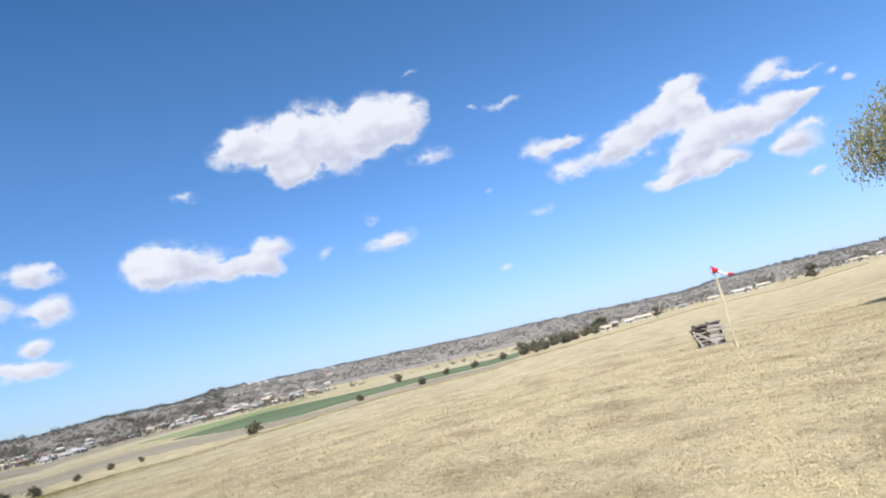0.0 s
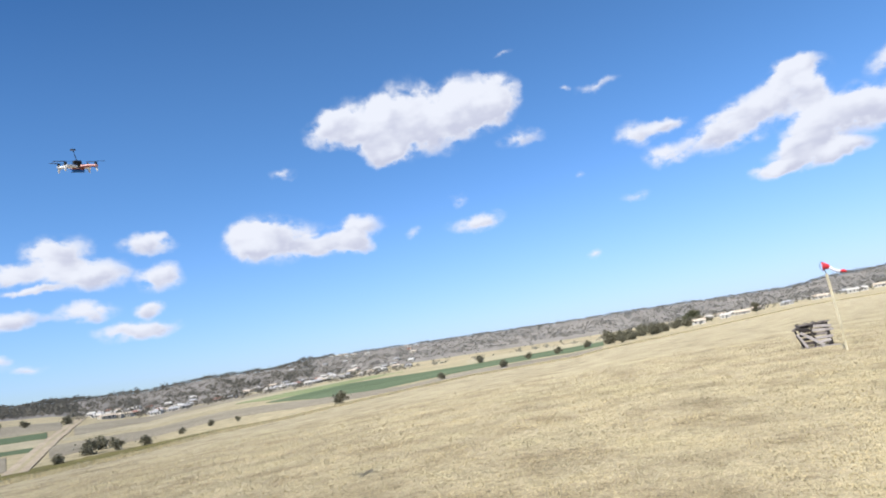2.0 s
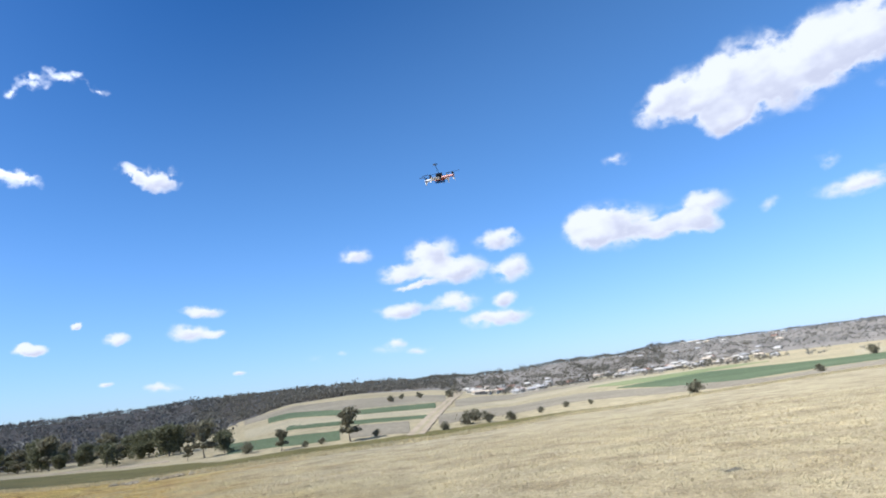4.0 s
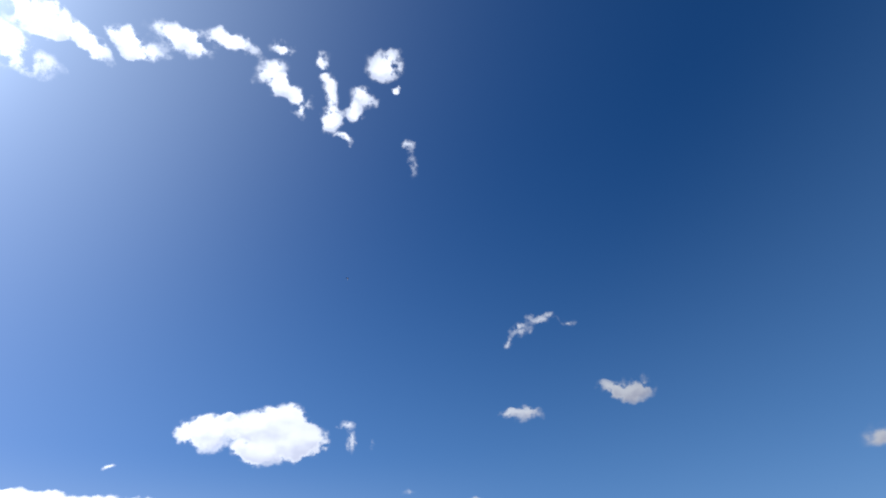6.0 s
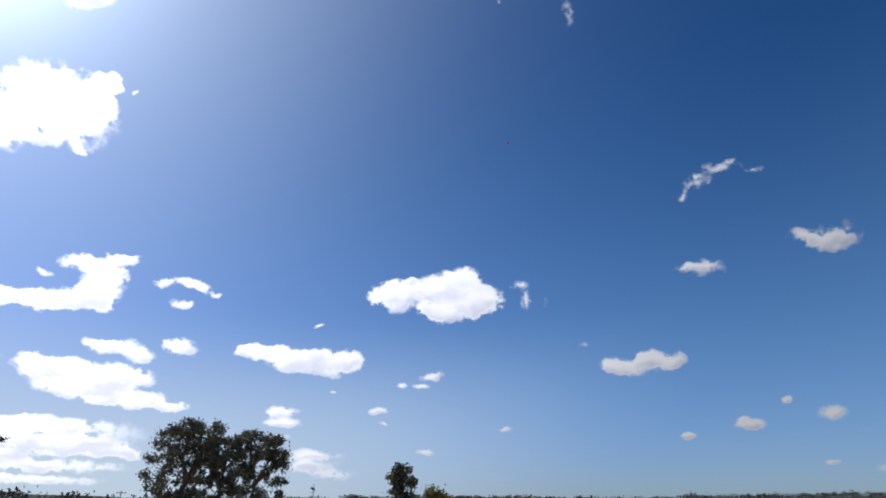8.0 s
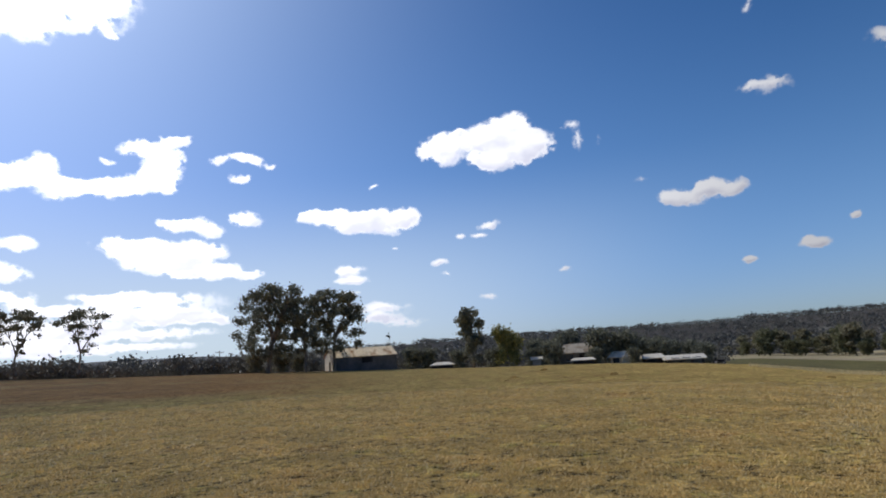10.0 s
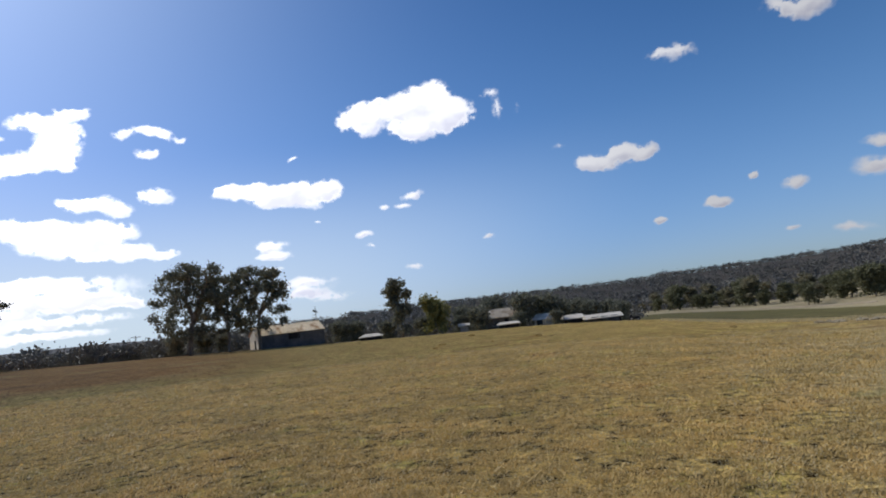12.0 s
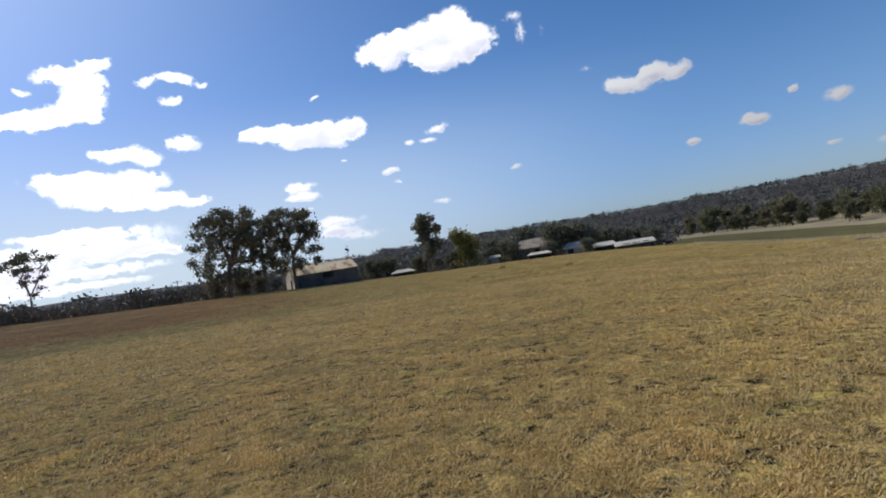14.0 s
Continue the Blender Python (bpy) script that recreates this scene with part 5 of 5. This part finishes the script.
# ---- grass: more tufts than one could count ----
def build_grass(name, label, mat, seed, count, az0, az1, r0, r1, h, w, blades, clump=0.0, power=1.0, lie=(0.1, 1.1)):
    rng = np.random.default_rng(seed)
    az = rng.uniform(az0, az1, count)
    u = rng.random(count)
    r = r0 * (r1 / r0) ** (u ** power)
    x, y = r * np.sin(np.radians(az)), r * np.cos(np.radians(az))
    if clump:
        f = np.array([noise.noise((p * 2.3, q * 2.3, 3.0)) + noise.noise((p * 6.1, q * 6.1, 0.0)) for p, q in zip(x, y)])
        keep = f > clump
        az, r, x, y = az[keep], r[keep], x[keep], y[keep]
    n = len(x)
    z = land_z(az, r)
    re = np.interp(az, LAND[:, 0], LAND[:, 1])
    k = np.repeat(np.arange(n), blades)
    a = rng.uniform(0, 2 * math.pi, n * blades)
    grow = 1 + r[k] / 16
    hh = h * rng.uniform(0.5, 1.3, n * blades) * np.minimum(grow, 2.0)
    ww = w * rng.uniform(0.6, 1.3, n * blades) * grow
    out = rng.uniform(*lie, n * blades) * hh
    bx, by, bz = x[k] + rng.normal(0, 0.01 * blades, n * blades) * grow, y[k] + rng.normal(0, 0.01 * blades, n * blades) * grow, z[k] - 0.012
    dx, dy = np.cos(a), np.sin(a)
    v = np.empty((n * blades, 3, 3))
    v[:, 0] = np.stack([bx - dy * ww, by + dx * ww, bz], 1)
    v[:, 1] = np.stack([bx + dy * ww, by - dx * ww, bz], 1)
    v[:, 2] = np.stack([bx + dx * out, by + dy * out, bz + hh], 1)
    f = np.arange(n * blades * 3).reshape(-1, 3)
    ob = new(name, mesh_from(name, v.reshape(-1, 3), f, [mat]))
    return tagged(ob, label, "grass", kind="stuff")


build_grass("short_grass", "short straw-coloured mown grass", STRAW, 1, 150000, -150, 42, 3.2, 32, 0.018, 0.006, 3, lie=(0.3, 1.8))
build_grass("brown_tufts", "scattered brown withered grass tufts", TUFT_DARK, 2, 150000, -150, -66, 3.2, 30, 0.026, 0.008, 6, 0.2, lie=(0.4, 1.8))
build_grass("pale_tufts", "scattered pale withered grass tufts", TUFT_PALE, 4, 110000, -78, 42, 3.2, 36, 0.018, 0.008, 5, 0.2, lie=(0.5, 2.2))


def build_clumps():
    """Brown weedy clumps standing out of the mown grass."""
    for k, (az, r, s) in enumerate(CLUMPS):
        rng = np.random.default_rng(70 + k)
        v, f = leaf_cards([(0, 0, 0.06), (0.16, 0.04, 0.04), (-0.17, 0.02, 0.04)], [(0.2, 0.16, 0.09), (0.14, 0.12, 0.06), (0.16, 0.12, 0.06)], 260, 0.07, rng, 3.0, -0.8)
        v[:, 2] = np.abs(v[:, 2])
        ob = new("weed_clump", mesh_from("weed_clump", v * s * 0.75, f, [TUFT_DARK]))
        ob.matrix_world = Matrix.Translation(at(az, r, -0.02)) @ pose(0, 0, 0, 0, 0, -az)
        tagged(ob, "brown withered weed clump in the mown grass", "weed", "weed clumps in the field")


CLUMPS = [(-105.9, 27.3, 0.70), (-102.0, 45.8, 1.23), (-99.2, 67.8, 1.63), (-93.0, 45.4, 1.22), (-97.3, 41.8, 0.68), (-76.3, 42.7, 1.04), (-94.1, 38.2, 0.72), (-78.7, 31.4, 0.40), (-102.7, 39.7, 0.75)]
build_clumps()


def build_tall_grass():
    """Taller seeding grass along the brow of the field."""
    rng = np.random.default_rng(9)
    n = 30000
    az = rng.uniform(-82, 34, n)
    re = np.interp(az, LAND[:, 0], LAND[:, 1])
    r = re * rng.uniform(0.86, 1.03, n)
    z = land_z(az, r)
    x, y = r * np.sin(np.radians(az)), r * np.cos(np.radians(az))
    h = rng.uniform(0.06, 0.24, n)
    a = rng.uniform(0, 6.283, n)
    w = 0.006 + r * 0.0004
    v = np.empty((n, 3, 3))
    v[:, 0] = np.stack([x - np.sin(a) * w, y + np.cos(a) * w, z - 0.05], 1)
    v[:, 1] = np.stack([x + np.sin(a) * w, y - np.cos(a) * w, z - 0.05], 1)
    v[:, 2] = np.stack([x + np.cos(a) * h * 0.4, y + np.sin(a) * h * 0.4, z + h], 1)
    ob = new("tall_grass", mesh_from("tall_grass", v.reshape(-1, 3), np.arange(n * 3).reshape(-1, 3), [STRAW]))
    tagged(ob, "tall pale seeding grass along the brow of the field", "grass", kind="stuff")


build_tall_grass()
